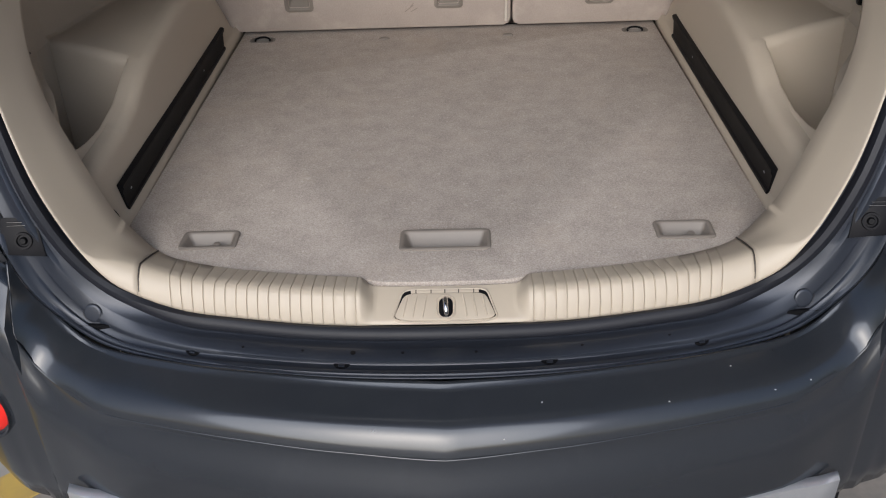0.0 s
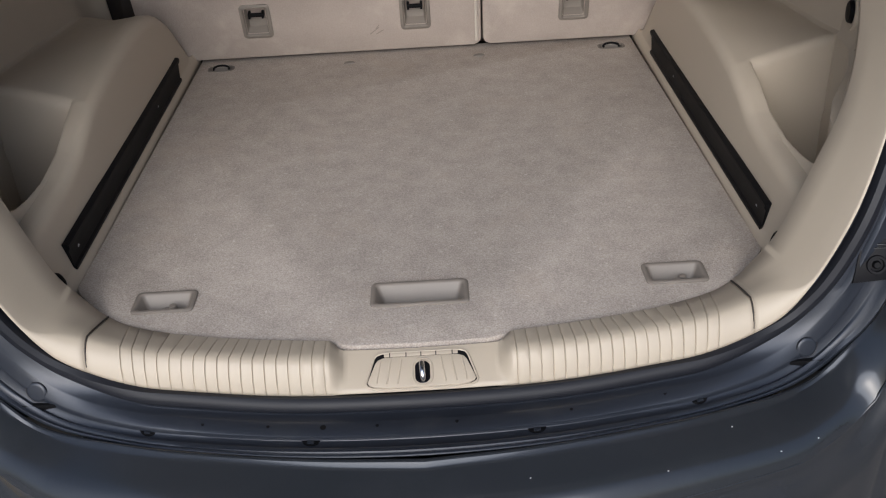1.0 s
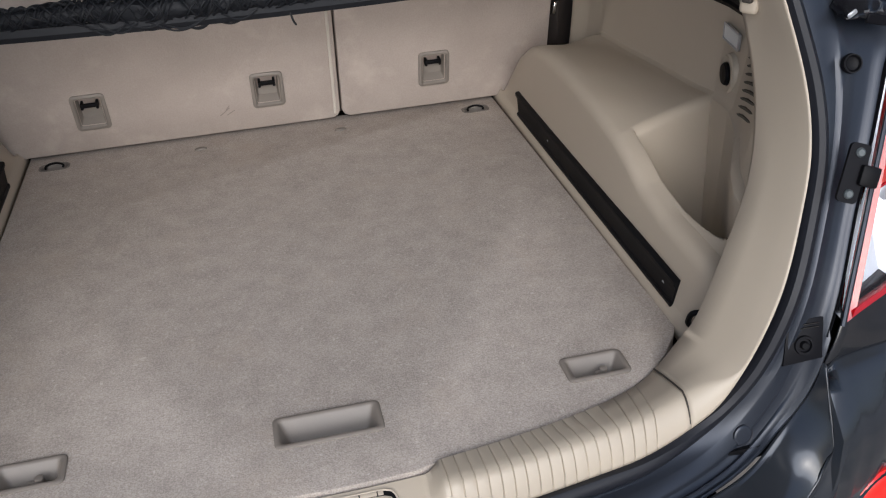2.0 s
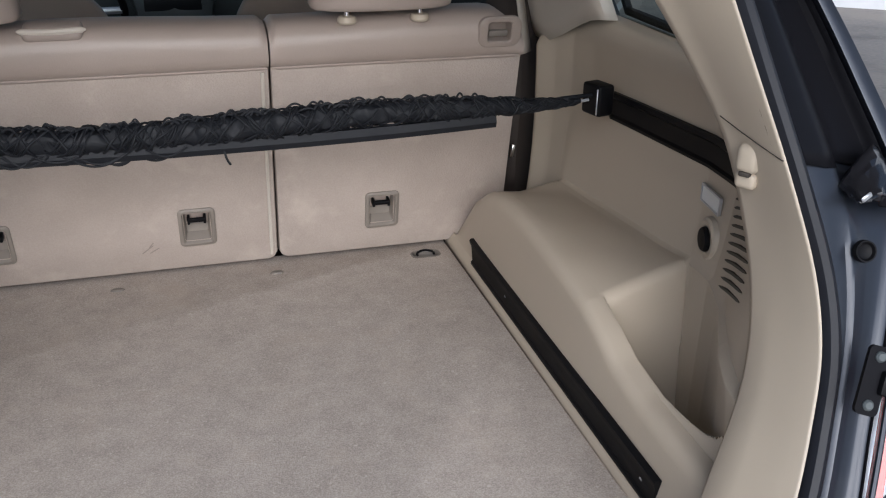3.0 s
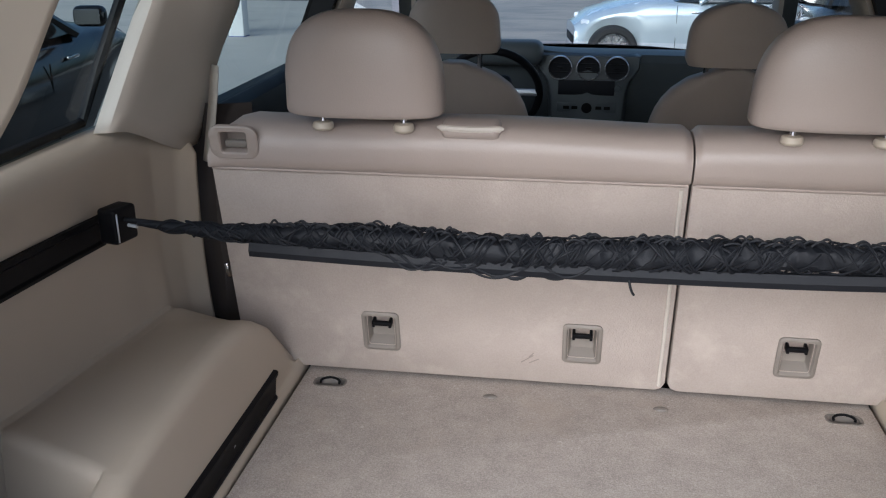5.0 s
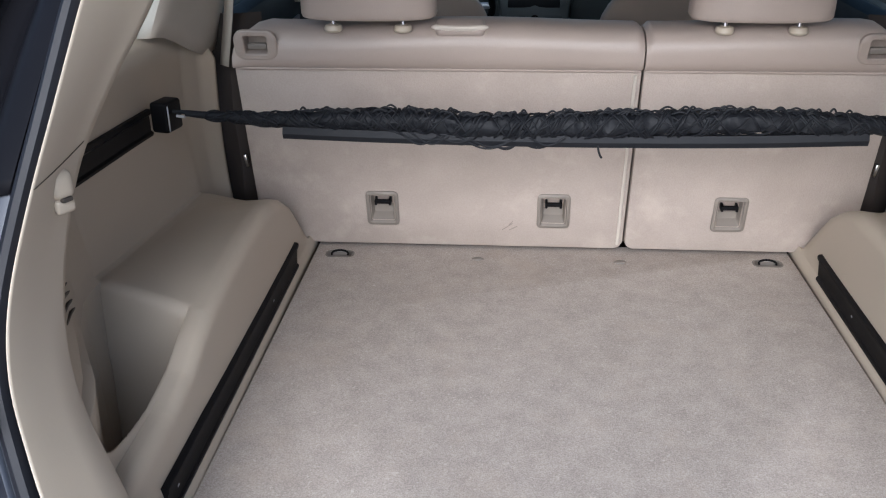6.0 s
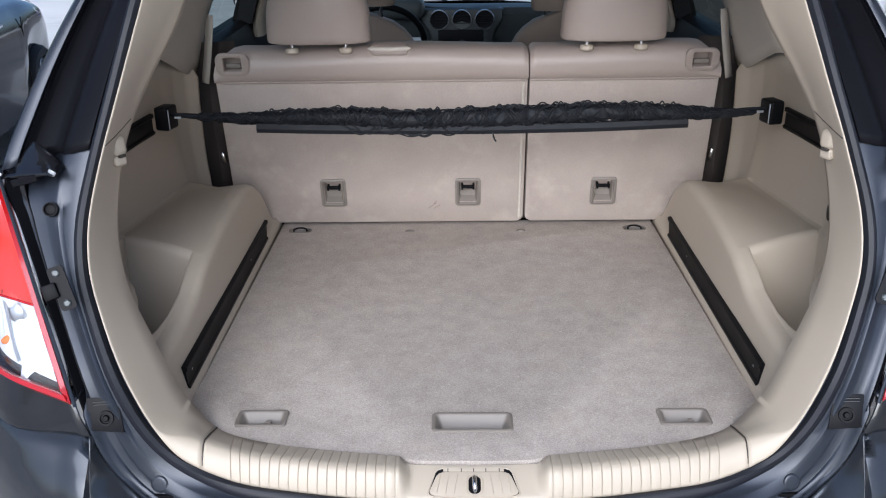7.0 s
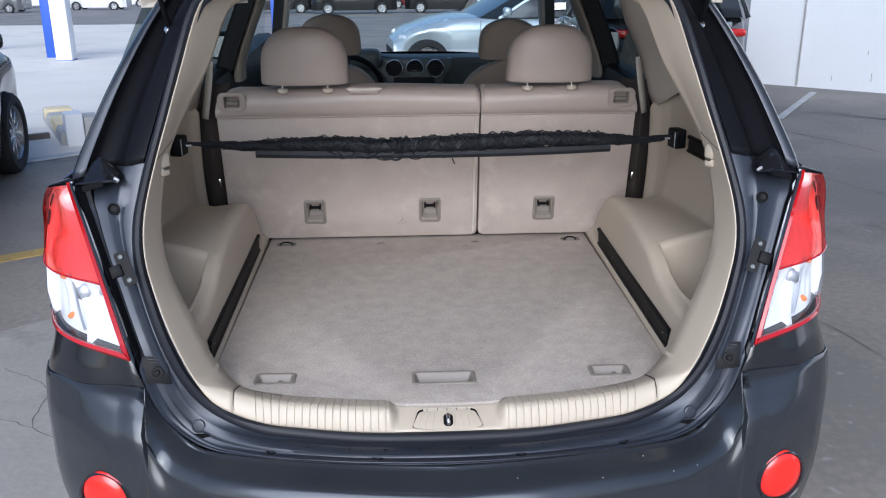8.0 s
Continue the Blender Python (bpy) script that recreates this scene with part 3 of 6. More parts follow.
# glossy black gutter panels beside the upper opening
for s in (-1, 1):
    rings, edge = [], []
    for i in range(N):
        p, q = op[i], ed[i]
        if p.x * s > 0.3 and 1.255 < q.z < 1.70:
            rings.append([p.lerp(q, u) + Vector((0, d, 0)) for u, d in ((0.13, 0.016), (0.15, 0.006), (0.30, 0.004), (0.40, 0.009), (0.46, 0.026), (0.52, 0.036), (0.60, 0.036), (0.80, 0.032), (0.85, 0.022), (0.88, 0.004))])
            edge.append([p.lerp(q, u) + Vector((0, d, 0)) for u, d in ((0.87, 0.012), (0.875, -0.002), (0.92, -0.007), (1.0, -0.008), (1.03, 0.006))])
    part("gutter_panel", grid(rings), BLACK_SATIN, car, "black gutter beside the opening", thick=0.002)
    part("pillar_edge", grid(edge), CHANNEL, car, "grey edge strip of the rear pillar", thick=0.002)

# rubber seal: a soft bulb on a ribbed carrier
bulb, carrier = [], []
for i, p in enumerate(op):
    t = (op[min(i + 1, N - 1)] - op[max(i - 1, 0)]).normalized()
    o = (ed[i] - p).normalized()
    n = t.cross(o).normalized()
    if n.y > 0.2 or (n.z < 0 and p.z < 0.8):
        n = -n
    c = p + o * (0.0095 + 0.004 * smooth(0.80, 0.90, p.z)) - n * 0.009
    bulb.append([c + o * x * 0.85 + n * z for x, z in ((-0.012, -0.012), (-0.0125, 0.003), (-0.0095, 0.010), (-0.001, 0.0135), (0.007, 0.0115), (0.0128, 0.005), (0.0138, -0.001), (0.0125, -0.006))])
    carrier.append([c + o * x * 0.85 + n * z for x, z in ((0.0128, -0.010), (0.0140, -0.005), (0.0165, -0.001), (0.0190, -0.0015), (0.0200, -0.005), (0.0215, -0.0055), (0.0235, -0.0035), (0.0255, -0.005), (0.0260, -0.014))])
seal = thing("weatherstrip", "black rubber weatherstrip round the tailgate opening", "weatherstrip")
part("seal_bulb", grid(bulb), RUBBER, seal)
part("seal_carrier", grid(carrier), RUBBER, seal)
beads = bmesh.new()
for i in range(N - 1):
    if op[i].z < 0.80:
        a, b = carrier[i], carrier[i + 1]
        n = max(2, int((b[2] - a[2]).length / 0.0034))
        for k in range(n):
            p, q = a[2].lerp(b[2], k / n), a[6].lerp(b[6], k / n)
            e = (b[2] - a[2]).normalized() * 0.0011
            top = [p - e + Vector((0, 0, 0.0007)), p + e + Vector((0, 0, 0.0007)), q + e + Vector((0, 0, 0.0016)), q - e + Vector((0, 0, 0.0016))]
            low = [v - Vector((0, 0, 0.003)) for v in top]
            vs = [beads.verts.new(v) for v in top + low]
            for f in ((0, 1, 2, 3), (0, 4, 5, 1), (1, 5, 6, 2), (2, 6, 7, 3), (3, 7, 4, 0)):
                beads.faces.new([vs[j] for j in f])
tagged(part("seal_stitching", beads, CHANNEL, seal, "fine ribbed bead of the weatherstrip"), kind="stuff")

# ---- cargo bay: sill, trim ring, floor ----
MID = N // 2


def ring_profile(i):
    """Cross-section of the trim from its inner edge to the opening's edge, with a rolled outer shoulder."""
    p, q = inn[i], op[i]
    low = smooth(0.86, 0.775, q.z)
    t = (op[min(i + 1, N - 1)] - op[max(i - 1, 0)]).normalized()
    n = Vector((-q.x, 0, 1.25 - q.z))
    n = (n - n.dot(t) * t).normalized()
    n = n.lerp(Vector((0, 0.15, 1)), low).normalized()
    h = 0.0015 + 0.0365 * low
    q = q.lerp(p, 0.07 * (1 - low))
    along, rise = (p - q) * (0.018 + 0.20 * low), n * h
    arc = [q + along * (1 - math.sin(radians(a))) + rise * math.cos(radians(a)) for a in (0, 22, 45, 65, 82)]
    pts = [p + Vector((0, 0.004, -0.010)), p, p.lerp(arc[0], 0.35) + n * 0.001, p.lerp(arc[0], 0.7) + n * 0.001, *arc, q]
    return pts


SEAM = 0.466
iL = min(range(N), key=lambda i: abs(op[i].x + SEAM) + (9 if op[i].z > 1 else 0))
iR = N - 1 - iL
for s in (-1, 1):
    idx = range(0, iL + 1) if s < 0 else range(iR, N)
    trim = part("pillar_trim", grid([ring_profile(i) for i in idx]), BEIGE, thick=0.003, angle=60)
    tagged(trim, "beige moulded plastic trim along the tailgate pillar", "trim panel", "pillar trims of the opening")

for s in (-1, 1):
    for z, name, label in ((None, "sill_joint", "thin dark joint between trim and sill plate"), (1.303, "trim_joint", "thin joint across the pillar trim")):
        i = (iL if s < 0 else iR) if z is None else min((k for k in range(N) if op[k].x * s > 0.3), key=lambda k: abs(op[k].z - z))
        line = ring_profile(i)
        c = sum((Vector((0, q.y, 1.2)) - q for q in line), Vector()).normalized()
        joint = part(name, tube([q + c * 0.0022 for q in line[1:9]], 0.0013 if z is None else 0.0006, 6), VENT_DARK)
        tagged(joint, label, "joint", kind="structure")

# scuff plate with cut ribs, stepped down in its middle
marks = [0.133 + 0.0165 * k for k in range(18)]
half_i = [op[i].x for i in range(MID, iR + 1)]


def ring_at(f):
    """The trim's cross-section between two stations."""
    a = min(int(f), N - 2)
    return [p.lerp(q, f - a) for p, q in zip(ring_profile(a), ring_profile(a + 1))]


steps = set(np.linspace(0.0, half_i[-1], 60).tolist())
for g in marks:
    steps.update((g - 0.0016, g - 0.0008, g, g + 0.0008, g + 0.0016))
steps.update((0.092, 0.096, 0.100, 0.104, 0.110, 0.116, 0.122, 0.127, 0.1295))
halves = []
for x in sorted(v for v in steps if v <= half_i[-1]):
    f = MID + float(np.interp(x, half_i, range(len(half_i))))
    ring = ring_at(f)
    down = smooth(0.132, 0.098, x)
    groove = max(0.0, 1 - min(abs(x - g) for g in marks) / 0.0013) * (1 if x < 0.43 else 0)
    for k, p in enumerate(ring):
        g = groove * (0.0034 if 1 < k < 9 else 0.0)
        keep = (0.8, 0.9, 1.0, 1.0, 1.0, 1.0, 0.8, 0.6, 0.3, 0.0)[k]
        ring[k] = p + Vector((0, (-0.014 * down if k < 3 else 0.0) + (g * 0.7 if k > 5 else 0), -0.012 * down * keep - g * (1 if k < 7 else 0.5)))
    slope = smooth(0.128, 0.104, x)
    if slope:
        far, near = Vector((x, 0.787 + 0.25 * x * x, 0.7735)), Vector((x, 0.7295 + 0.1 * x * x, 0.7455))
        for k in range(1, 10):
            v = (k - 1) / 8
            ring[k] = ring[k].lerp(far.lerp(near, v) + Vector((0, 0, 0.0015 * math.sin(math.pi * v))), slope)
        ring[0] = ring[0].lerp(far + Vector((0, 0.003, -0.010)), slope)
    halves.append(ring)
rings = [[Vector((-p.x, p.y, p.z)) for p in r] for r in halves[:0:-1]] + halves
sill = thing("scuff_plate", "beige ribbed plastic sill plate of the load bay", "sill plate")
part("ribbed_plate", grid(rings), BEIGE, sill, thick=0.0025, angle=50)
# latch: a sunk trapezoid with a ribbed cover, an oval slot and the striker in it
lv = Vector((0, 0.0575, 0.028)).normalized()
ln = Vector((0, -lv.z, lv.y))
lm = Matrix(((1, 0, 0, 0), (0, lv.y, ln.y, 0.7295), (0, lv.z, ln.z, 0.7465), (0, 0, 0, 1)))


def latch_outline(w, near, far):
    """A trapezoid with rounded corners, wide at its near edge."""
    half = [(0.050 * w, near + 0.0008), (0.068 * w, near + 0.0028), (0.0755 * w, near + 0.0060), (0.0780 * w, near + 0.0100), (0.0765 * w, near + 0.0150), (0.0665 * w, far - 0.0085), (0.0625 * w, far - 0.0035), (0.0550 * w, far - 0.0008), (0.040 * w, far)]
    return half + [(-x, y) for x, y in half[::-1]]


rim = latch_outline(1.0, 0.0015, 0.0580)
part("latch_recess", plate(rim, 0.0014, lm @ Matrix.Translation((0, 0, 0.0009))), BLACK_PLASTIC, sill, "black gap round the latch cover")
part("latch_rim", tube([lm @ Vector((x, y, 0.0018)) for x, y in rim], 0.0017, 8, closed=True), BEIGE, sill, "beige edge of the latch recess")
wall = part("recess_wall", block((0.104, 0.0062, 0.0030), lm @ Matrix.Translation((0, 0.0538, 0.0022)), 0.0012), BEIGE, sill, "pale far wall of the latch recess")
for x in (-0.044, -0.021, 0.0, 0.021, 0.044):
    part("wall_slit", block((0.0016, 0.0058, 0.0012), lm @ Matrix.Translation((x, 0.0533, 0.0036))), VENT_DARK, wall)
cover = plate(latch_outline(0.965, 0.0028, 0.0500), 0.0032, lm @ Matrix.Translation((0, 0, 0.0014)), 0.001)
slot = plate(round_rect(0.021, 0.034, 0.0095, 6, 0.0015, 0.0255), 0.03, lm @ Matrix.Translation((0, 0, -0.01)))
cov = part("latch_cover", cut(cover, [slot]), BEIGE, sill, "beige latch cover with raised ribs")
part("slot_rim", tube([lm @ Vector((x, y, 0.0050)) for x, y in round_rect(0.0275, 0.040, 0.0125, 6, 0.0015, 0.0255)], 0.0013, 6, closed=True), BEIGE, cov, "raised rim of the latch slot")
for s in (-1, 1):
    for x, l in ((0.030, 0.037), (0.045, 0.037), (0.0595, 0.034)):
        part("rib", tube([lm @ Vector((s * (x + 0.0035), 0.0275 - l / 2, 0.0047)), lm @ Vector((s * (x - 0.0025), 0.0275 + l / 2, 0.0047))], 0.0012, 6), BEIGE, cov)
part("striker_slot", plate(round_rect(0.0215, 0.0345, 0.0095, 6, 0.0015, 0.0255), 0.0006, lm @ Matrix.Translation((0, 0, 0.0020))), BLACK_GLOSS, sill, "dark striker slot")
hoop = [(0.0005, 0.0395, -0.006), (0.0005, 0.0390, 0.005), (0.0008, 0.0350, 0.0105), (0.0012, 0.0270, 0.0125), (0.0016, 0.0190, 0.0105), (0.0020, 0.0145, 0.005), (0.0020, 0.0140, -0.006)]
part("striker", tube(spline([lm @ Vector(q) for q in hoop], 28), 0.0040, 12), CHROME, sill, "chrome latch striker hoop")

# load floor: one stiff carpeted board with moulded trays, tie-down eyes and finger tabs
NEAR = [(-0.548, 0.985), (-0.535, 0.962), (-0.505, 0.925), (-0.473, 0.895), (-0.417, 0.861), (-0.36, 0.840), (-0.301, 0.826), (-0.22, 0.814), (-0.135, 0.803), (-0.118, 0.800), (-0.098, 0.794), (0, 0.792)]
NEAR = NEAR + [(-x, y) for x, y in NEAR[-2::-1]]
outline = NEAR + [(0.545, 1.10), (0.541, 1.60), (0.538, 1.985), (-0.538, 1.985), (-0.541, 1.60), (-0.545, 1.10)]
FZ = 0.78
board = plate(outline, 0.022, Matrix.Translation((0, 0, FZ - 0.022)), 0.003)
TRAYS = ((0.0, 0.912, 0.150, 0.063), (-0.394, 0.927, 0.096, 0.056), (0.394, 0.927, 0.096, 0.056))
EYES = ((-0.479, 1.910), (0.479, 1.910))
holes = [plate(round_rect(w - 0.012, d - 0.012, 0.006, 4, x, y), 0.05, Matrix.Translation((0, 0, FZ - 0.03))) for x, y, w, d in TRAYS]
holes += [plate(round_rect(0.058, 0.030, 0.012, 5, x, y), 0.05, Matrix.Translation((0, 0, FZ - 0.03))) for x, y in EYES]
floor_panel = thing("load_floor", "taupe carpeted load floor board, dusty and lightly stained", "floor panel")
part("carpet_board", cut(board, holes), CARPET, floor_panel)


def tray(x, y, w, d, hook):
    t = new("finger_tray")
    t.parent = floor_panel
    t.location = (x, y, FZ)
    tagged(t, "beige moulded finger tray")
    o, i_, b_ = round_rect(w, d, 0.009), round_rect(w - 0.018, d - 0.018, 0.006), round_rect(w - 0.034, d - 0.034, 0.006)
    levels = [(o, -0.004), (o, 0.0018), (round_rect(w - 0.004, d - 0.004, 0.008), 0.0034), (round_rect(w - 0.012, d - 0.012, 0.007), 0.0034), (i_, 0.001), (b_, -0.025), (round_rect(w - 0.042, d - 0.042, 0.003), -0.029)]
    rings = [[(px, py, z) for px, py in pts] for pts, z in levels]
    bm = grid(rings, around=True)
    bm.faces.new([v for v in bm.verts if abs(v.co.z + 0.029) < 1e-5])
    part("tray_shell", bm, TRAY, t)
    if hook:
        part("tray_hook", join(block((0.012, 0.006, 0.012), Matrix.Translation((0.004, -0.006, -0.012)), 0.002), disc(0.006, 0.016, 14, Matrix.Translation((0.012, -0.003, -0.019)), 0.002)), TRAY, t)
    return t


for k, (x, y, w, d) in enumerate(TRAYS):
    tray(x, y, w, d, k > 0)
for x, y in EYES:
    eye = new("tie_down_eye")
    eye.parent = floor_panel
    eye.location = (x, y, FZ)
    o = round_rect(0.066, 0.036, 0.014)
    rings = [[(px * k, py * k, z) for px, py in o] for k, z in ((1.0, -0.002), (1.0, 0.001), (0.93, 0.0018), (0.84, 0.0), (0.78, -0.012))]
    bm = grid(rings, around=True)
    bm.faces.new([v for v in bm.verts if v.co.z < -0.011])
    part("eye_cup", bm, EYE_CUP, eye)
    arc = [(0.019 * math.cos(a), 0.010 * math.sin(a) + 0.0, 0.001 + 0.004 * math.sin(a)) for a in np.linspace(-0.3, math.pi + 0.3, 17)]
    part("eye_ring", tube(arc, 0.0026, 8), BLACK_PLASTIC, eye, "dark metal lashing ring")
for x in (-0.163, 0.154):
    part("finger_tab", turned([(0.0, 0.0036), (0.010, 0.0030), (0.014, 0.0005), (0.0145, -0.002)], 20, Matrix.Translation((x, 1.899, FZ)) @ Matrix.Diagonal((1.0, 0.55, 1, 1))), EYE_CUP, floor_panel, "small dark oval tab")

# dark pan under the load floor that closes the gaps
part("floor_pan", block((1.2, 1.35, 0.02), Matrix.Translation((0, 1.42, 0.735))), BLACK_PLASTIC, car, "dark floor pan")

# ---- side trims with wheel housing and side pocket ----
RIDGE = [(0.88, 0.905), (1.00, 0.906), (1.10, 0.908), (1.18, 0.922), (1.24, 0.946), (1.30, 0.964), (1.40, 0.978), (1.55, 0.988), (1.66, 0.986), (1.72, 0.980), (1.78, 0.963), (1.84, 0.926), (1.90, 0.868), (1.95, 0.818), (1.98, 0.80)]
WALLX = [(0.90, 0.615), (0.96, 0.628), (1.02, 0.652), (1.08, 0.684), (1.16, 0.728), (1.24, 0.760), (1.34, 0.776), (1.60, 0.780), (1.80, 0.779), (1.88, 0.773), (1.94, 0.757), (1.98, 0.736), (2.01, 0.717), (2.05, 0.702)]


TRIMY = [(0.785, 0.892), (0.871, 0.889), (0.955, 0.905), (1.045, 0.940), (1.13, 0.980), (1.22, 1.020), (1.31, 1.055)]


POCKET_V = sorted(set(np.linspace(0, 1, 22).tolist() + np.linspace(0, 0.25, 18).tolist() + np.linspace(0.82, 1, 12).tolist()))


def wall_x(y, z):
    """Half width of the load bay at the side trim's upper face."""
    u = min(1.0, max(0.0, (z - 1.0) / 0.268))
    return linear(WALLX, y) + 0.010 * math.sin(math.pi * u) + 0.012 * u - 0.004 * (1 - u)


def rounded(d, r, g=8.0):
    """How far an edge rounded to radius r has fallen at a way d past it; further on it falls g times its way."""
    if d <= 0:
        return 0.0
    h = math.sqrt(1 + g * g)
    e = r * g / h
    return r - math.sqrt(r * r - d * d) if d < e else r - r / h + g * (d - e)


def blend_min(a, b, k):
    k = min(k, 2 * min(a, b) + 1e-6)
    h = max(k - abs(a - b), 0.0) / k
    return min(a, b) - h * h * k * 0.25


def side_section(y):
    zt = linear(RIDGE, y)
    wx = linear(WALLX, y)
    pts = [(0.5455, 0.765), (0.5475, 0.784), (0.551, 0.793), (0.5555, 0.800)]
    for u in np.linspace(0.0, 1.0, 8):
        pts.append((0.5565 + 0.010 * u, 0.803 + (zt - 0.021 - 0.803) * u))
    for a in (20, 40, 60, 80):
        pts.append((0.5665 + 0.021 * (1 - math.cos(radians(a))), zt - 0.021 + 0.021 * math.sin(radians(a))))
    top_in, top_out = zt, 0.985 - 0.042 * smooth(1.3, 1.9, y) + 0.02 * smooth(1.45, 1.2, y)
    top_out = top_out - 0.17 * smooth(1.85, 1.98, y)
    pocket_floor = 0.36
    for x in [0.600 + (wx - 0.612) * v for v in POCKET_V]:
        w = (x - 0.600) / (wx - 0.612)
        flat = top_in + (top_out - top_in) * min(1.0, w / 0.9)
        deep = blend_min(rounded(1.312 + 0.030 * w - y, 0.021), blend_min(rounded(x - 0.599, 0.007, 60.0), rounded(wx - 0.009 - x, 0.004, 90.0), 0.006), 0.045)
        pts.append((x, max(pocket_floor, flat - max(0.0, deep))))
    foot = top_out
    pts = [(x, y if y > 1.15 else 1.15 - (1.15 - y) * (1.15 - linear(TRIMY, z)) / 0.25, z) for x, z in pts]
    for u in np.linspace(0, 1, 16):
        z = foot + 0.006 + (1.268 - 0.062 * smooth(1.78, 2.03, y) - foot - 0.006) * u
        y2 = y if y > 1.15 else 1.15 - (1.15 - y) * (1.15 - linear(TRIMY, z)) / 0.25
        lean = 0.010 * math.sin(math.pi * u) + (0.012 * u)
        pts.append((linear(WALLX, y2) + lean - 0.004 * (1 - u), y2, z))
    y2, wx = pts[-1][1], linear(WALLX, pts[-1][1])
    dz = 0.062 * smooth(1.78, 2.03, y)
    pts += [(wx + 0.020, y2, 1.285 - dz), (wx + 0.035, y2, 1.297 - dz), (wx + 0.060 + 0.5 * dz, y2, 1.302 - dz)]
    return pts


ys = sorted(set(np.linspace(0.90, 1.985, 62).tolist() + np.linspace(1.20, 1.32, 40).tolist() + np.linspace(1.280, 1.342, 44).tolist() + np.linspace(0.93, 1.2, 60).tolist() + np.linspace(1.66, 1.98, 24).tolist()))
for s in (-1, 1):
    side = thing("cargo_side_trim", "beige moulded side trim with wheel housing and open pocket" + (", charger socket and slotted vent" if s > 0 else " and slotted vent"), "trim panel", "side trims of the load bay")
    part("side_panel", grid([[(s * x, y, z) for x, y, z in side_section(v)] for v in ys]), BEIGE, side, thick=0.003)
    # black rail sunk along the wheel housing
    prof = [(0.5560, 0.797), (0.5550, 0.7985), (0.5552, 0.803), (0.5588, 0.806), (0.5592, 0.834), (0.5560, 0.840), (0.5558, 0.846), (0.5590, 0.8485), (0.566, 0.849), (0.572, 0.84), (0.572, 0.80)]
    rings = []
    for y in np.linspace(1.010, 1.800, 12):
        rings.append([(s * (x - 0.0065), y + (z - 0.797) * -0.12 * (1 if y < 1.05 else 0) + ((z - 0.797) * 0.35 if y > 1.79 else 0), z) for x, z in prof])
    rail = part("rail", grid(rings, around=True, caps=True), BLACK_PLASTIC, side, "black luggage rail")
    for y in (1.045, 1.60):
        part("rail_screw", disc(0.004, 0.002, 12, Matrix.Translation((s * 0.5545, y, 0.820)) @ Matrix.Rotation(radians(-90 * s), 4, "Y")), SILVER, rail)
    # lashing bracket at the rail's near end
    part("lashing_hook", tube(spline([(s * 0.556, 0.952, 0.800), (s * 0.548, 0.948, 0.812), (s * 0.549, 0.940, 0.832), (s * 0.560, 0.932, 0.838)], 12), 0.0045, 8), BLACK_PLASTIC, side, "small dark lashing hook")
    # slotted vent
    for k in range(11):
        u = k / 10
        y2, z2 = 1.234 - 0.030 * u, 1.139 - 0.124 * u
        y1 = y2 - 0.064 - 0.072 * smooth(0, 0.7, u)
        z1 = z2 + 0.36 * (y2 - y1)
        rings = []
        for w in np.linspace(0, 1, 9):
            y, z = y1 + (y2 - y1) * w, z1 + (z2 - z1) * w
            x, hh = 0.35 * wall_x(y, z) + 0.65 * ((1 - w) * wall_x(y1, z1) + w * wall_x(y2, z2)) + 0.0006, 0.0021 * (0.35 if w in (0.0, 1.0) else 1.0)
            rings.append([(s * (x - 0.0044), y, z - hh), (s * (x - 0.0044), y, z + hh), (s * (x + 0.005), y, z + hh), (s * (x + 0.005), y, z - hh)])
        part("vent_slot", grid(rings, around=True, caps=True), VENT_DARK, side)
    # retractor channel of the net and the storage reel handle
    rings = []
    for y in np.linspace(1.13, 1.695, 17):
        u = (y - 1.13) / 0.535
        zc = 1.189 - 0.034 * u
        wx = wall_x(y, zc) + 0.014
        hh = 0.025
        rings.append([(s * (wx - 0.014 + dx), y, zc + dz * hh) for dx, dz in ((0.02, -1.1), (-0.008, -1.05), (-0.010, -0.8), (-0.005, -0.66), (-0.005, 0.5), (-0.010, 0.70), (-0.009, 1.05), (0.02, 1.1))])
    part("net_channel", grid(rings, around=True, caps=True), BLACK_PLASTIC, side, "black retractor channel")
    hm = Matrix.Translation((s * 0.6210, 1.008, 1.283)) @ Vector((-s * 0.86, -0.50, 0.05)).normalized().to_track_quat("Z", "Y").to_matrix().to_4x4()
    hook = part("bag_hook", join(block((0.030, 0.036, 0.024), hm @ Matrix.Translation((0, 0.006, 0.002)), 0.0105, 4), block((0.026, 0.020, 0.013), hm @ Matrix.Translation((0, -0.020, 0.003)), 0.006, 3)), BEIGE, side, "beige moulded bag hook")
    part("hook_slot", block((0.014, 0.006, 0.018), hm @ Matrix.Translation((0, -0.0115, 0.005)), 0.002, 2), VENT_DARK, hook, "dark slot under the hook")
    if s > 0:
        wx = linear(WALLX, 1.29)
        fm = Matrix.Translation((wx + 0.003, 1.290, 1.050)) @ Matrix.Rotation(radians(-12), 4, "Z") @ Matrix.Rotation(radians(-90), 4, "Y")
        part("socket_bezel", turned([(0.036, -0.004), (0.034, 0.004), (0.030, 0.007), (0.021, 0.006), (0.020, -0.002)], 32, fm), BEIGE, side, "raised round socket bezel")
        part("socket_cap", turned([(0.0195, -0.002), (0.0195, 0.010), (0.017, 0.013), (0.0, 0.014)], 28, fm), BLACK_PLASTIC, side, "black charger socket cap")
        fm2 = Matrix.Translation((wx + 0.0105, 1.308, 1.109)) @ Matrix.Rotation(radians(-9), 4, "Z") @ Matrix.Rotation(radians(-90), 4, "Y")
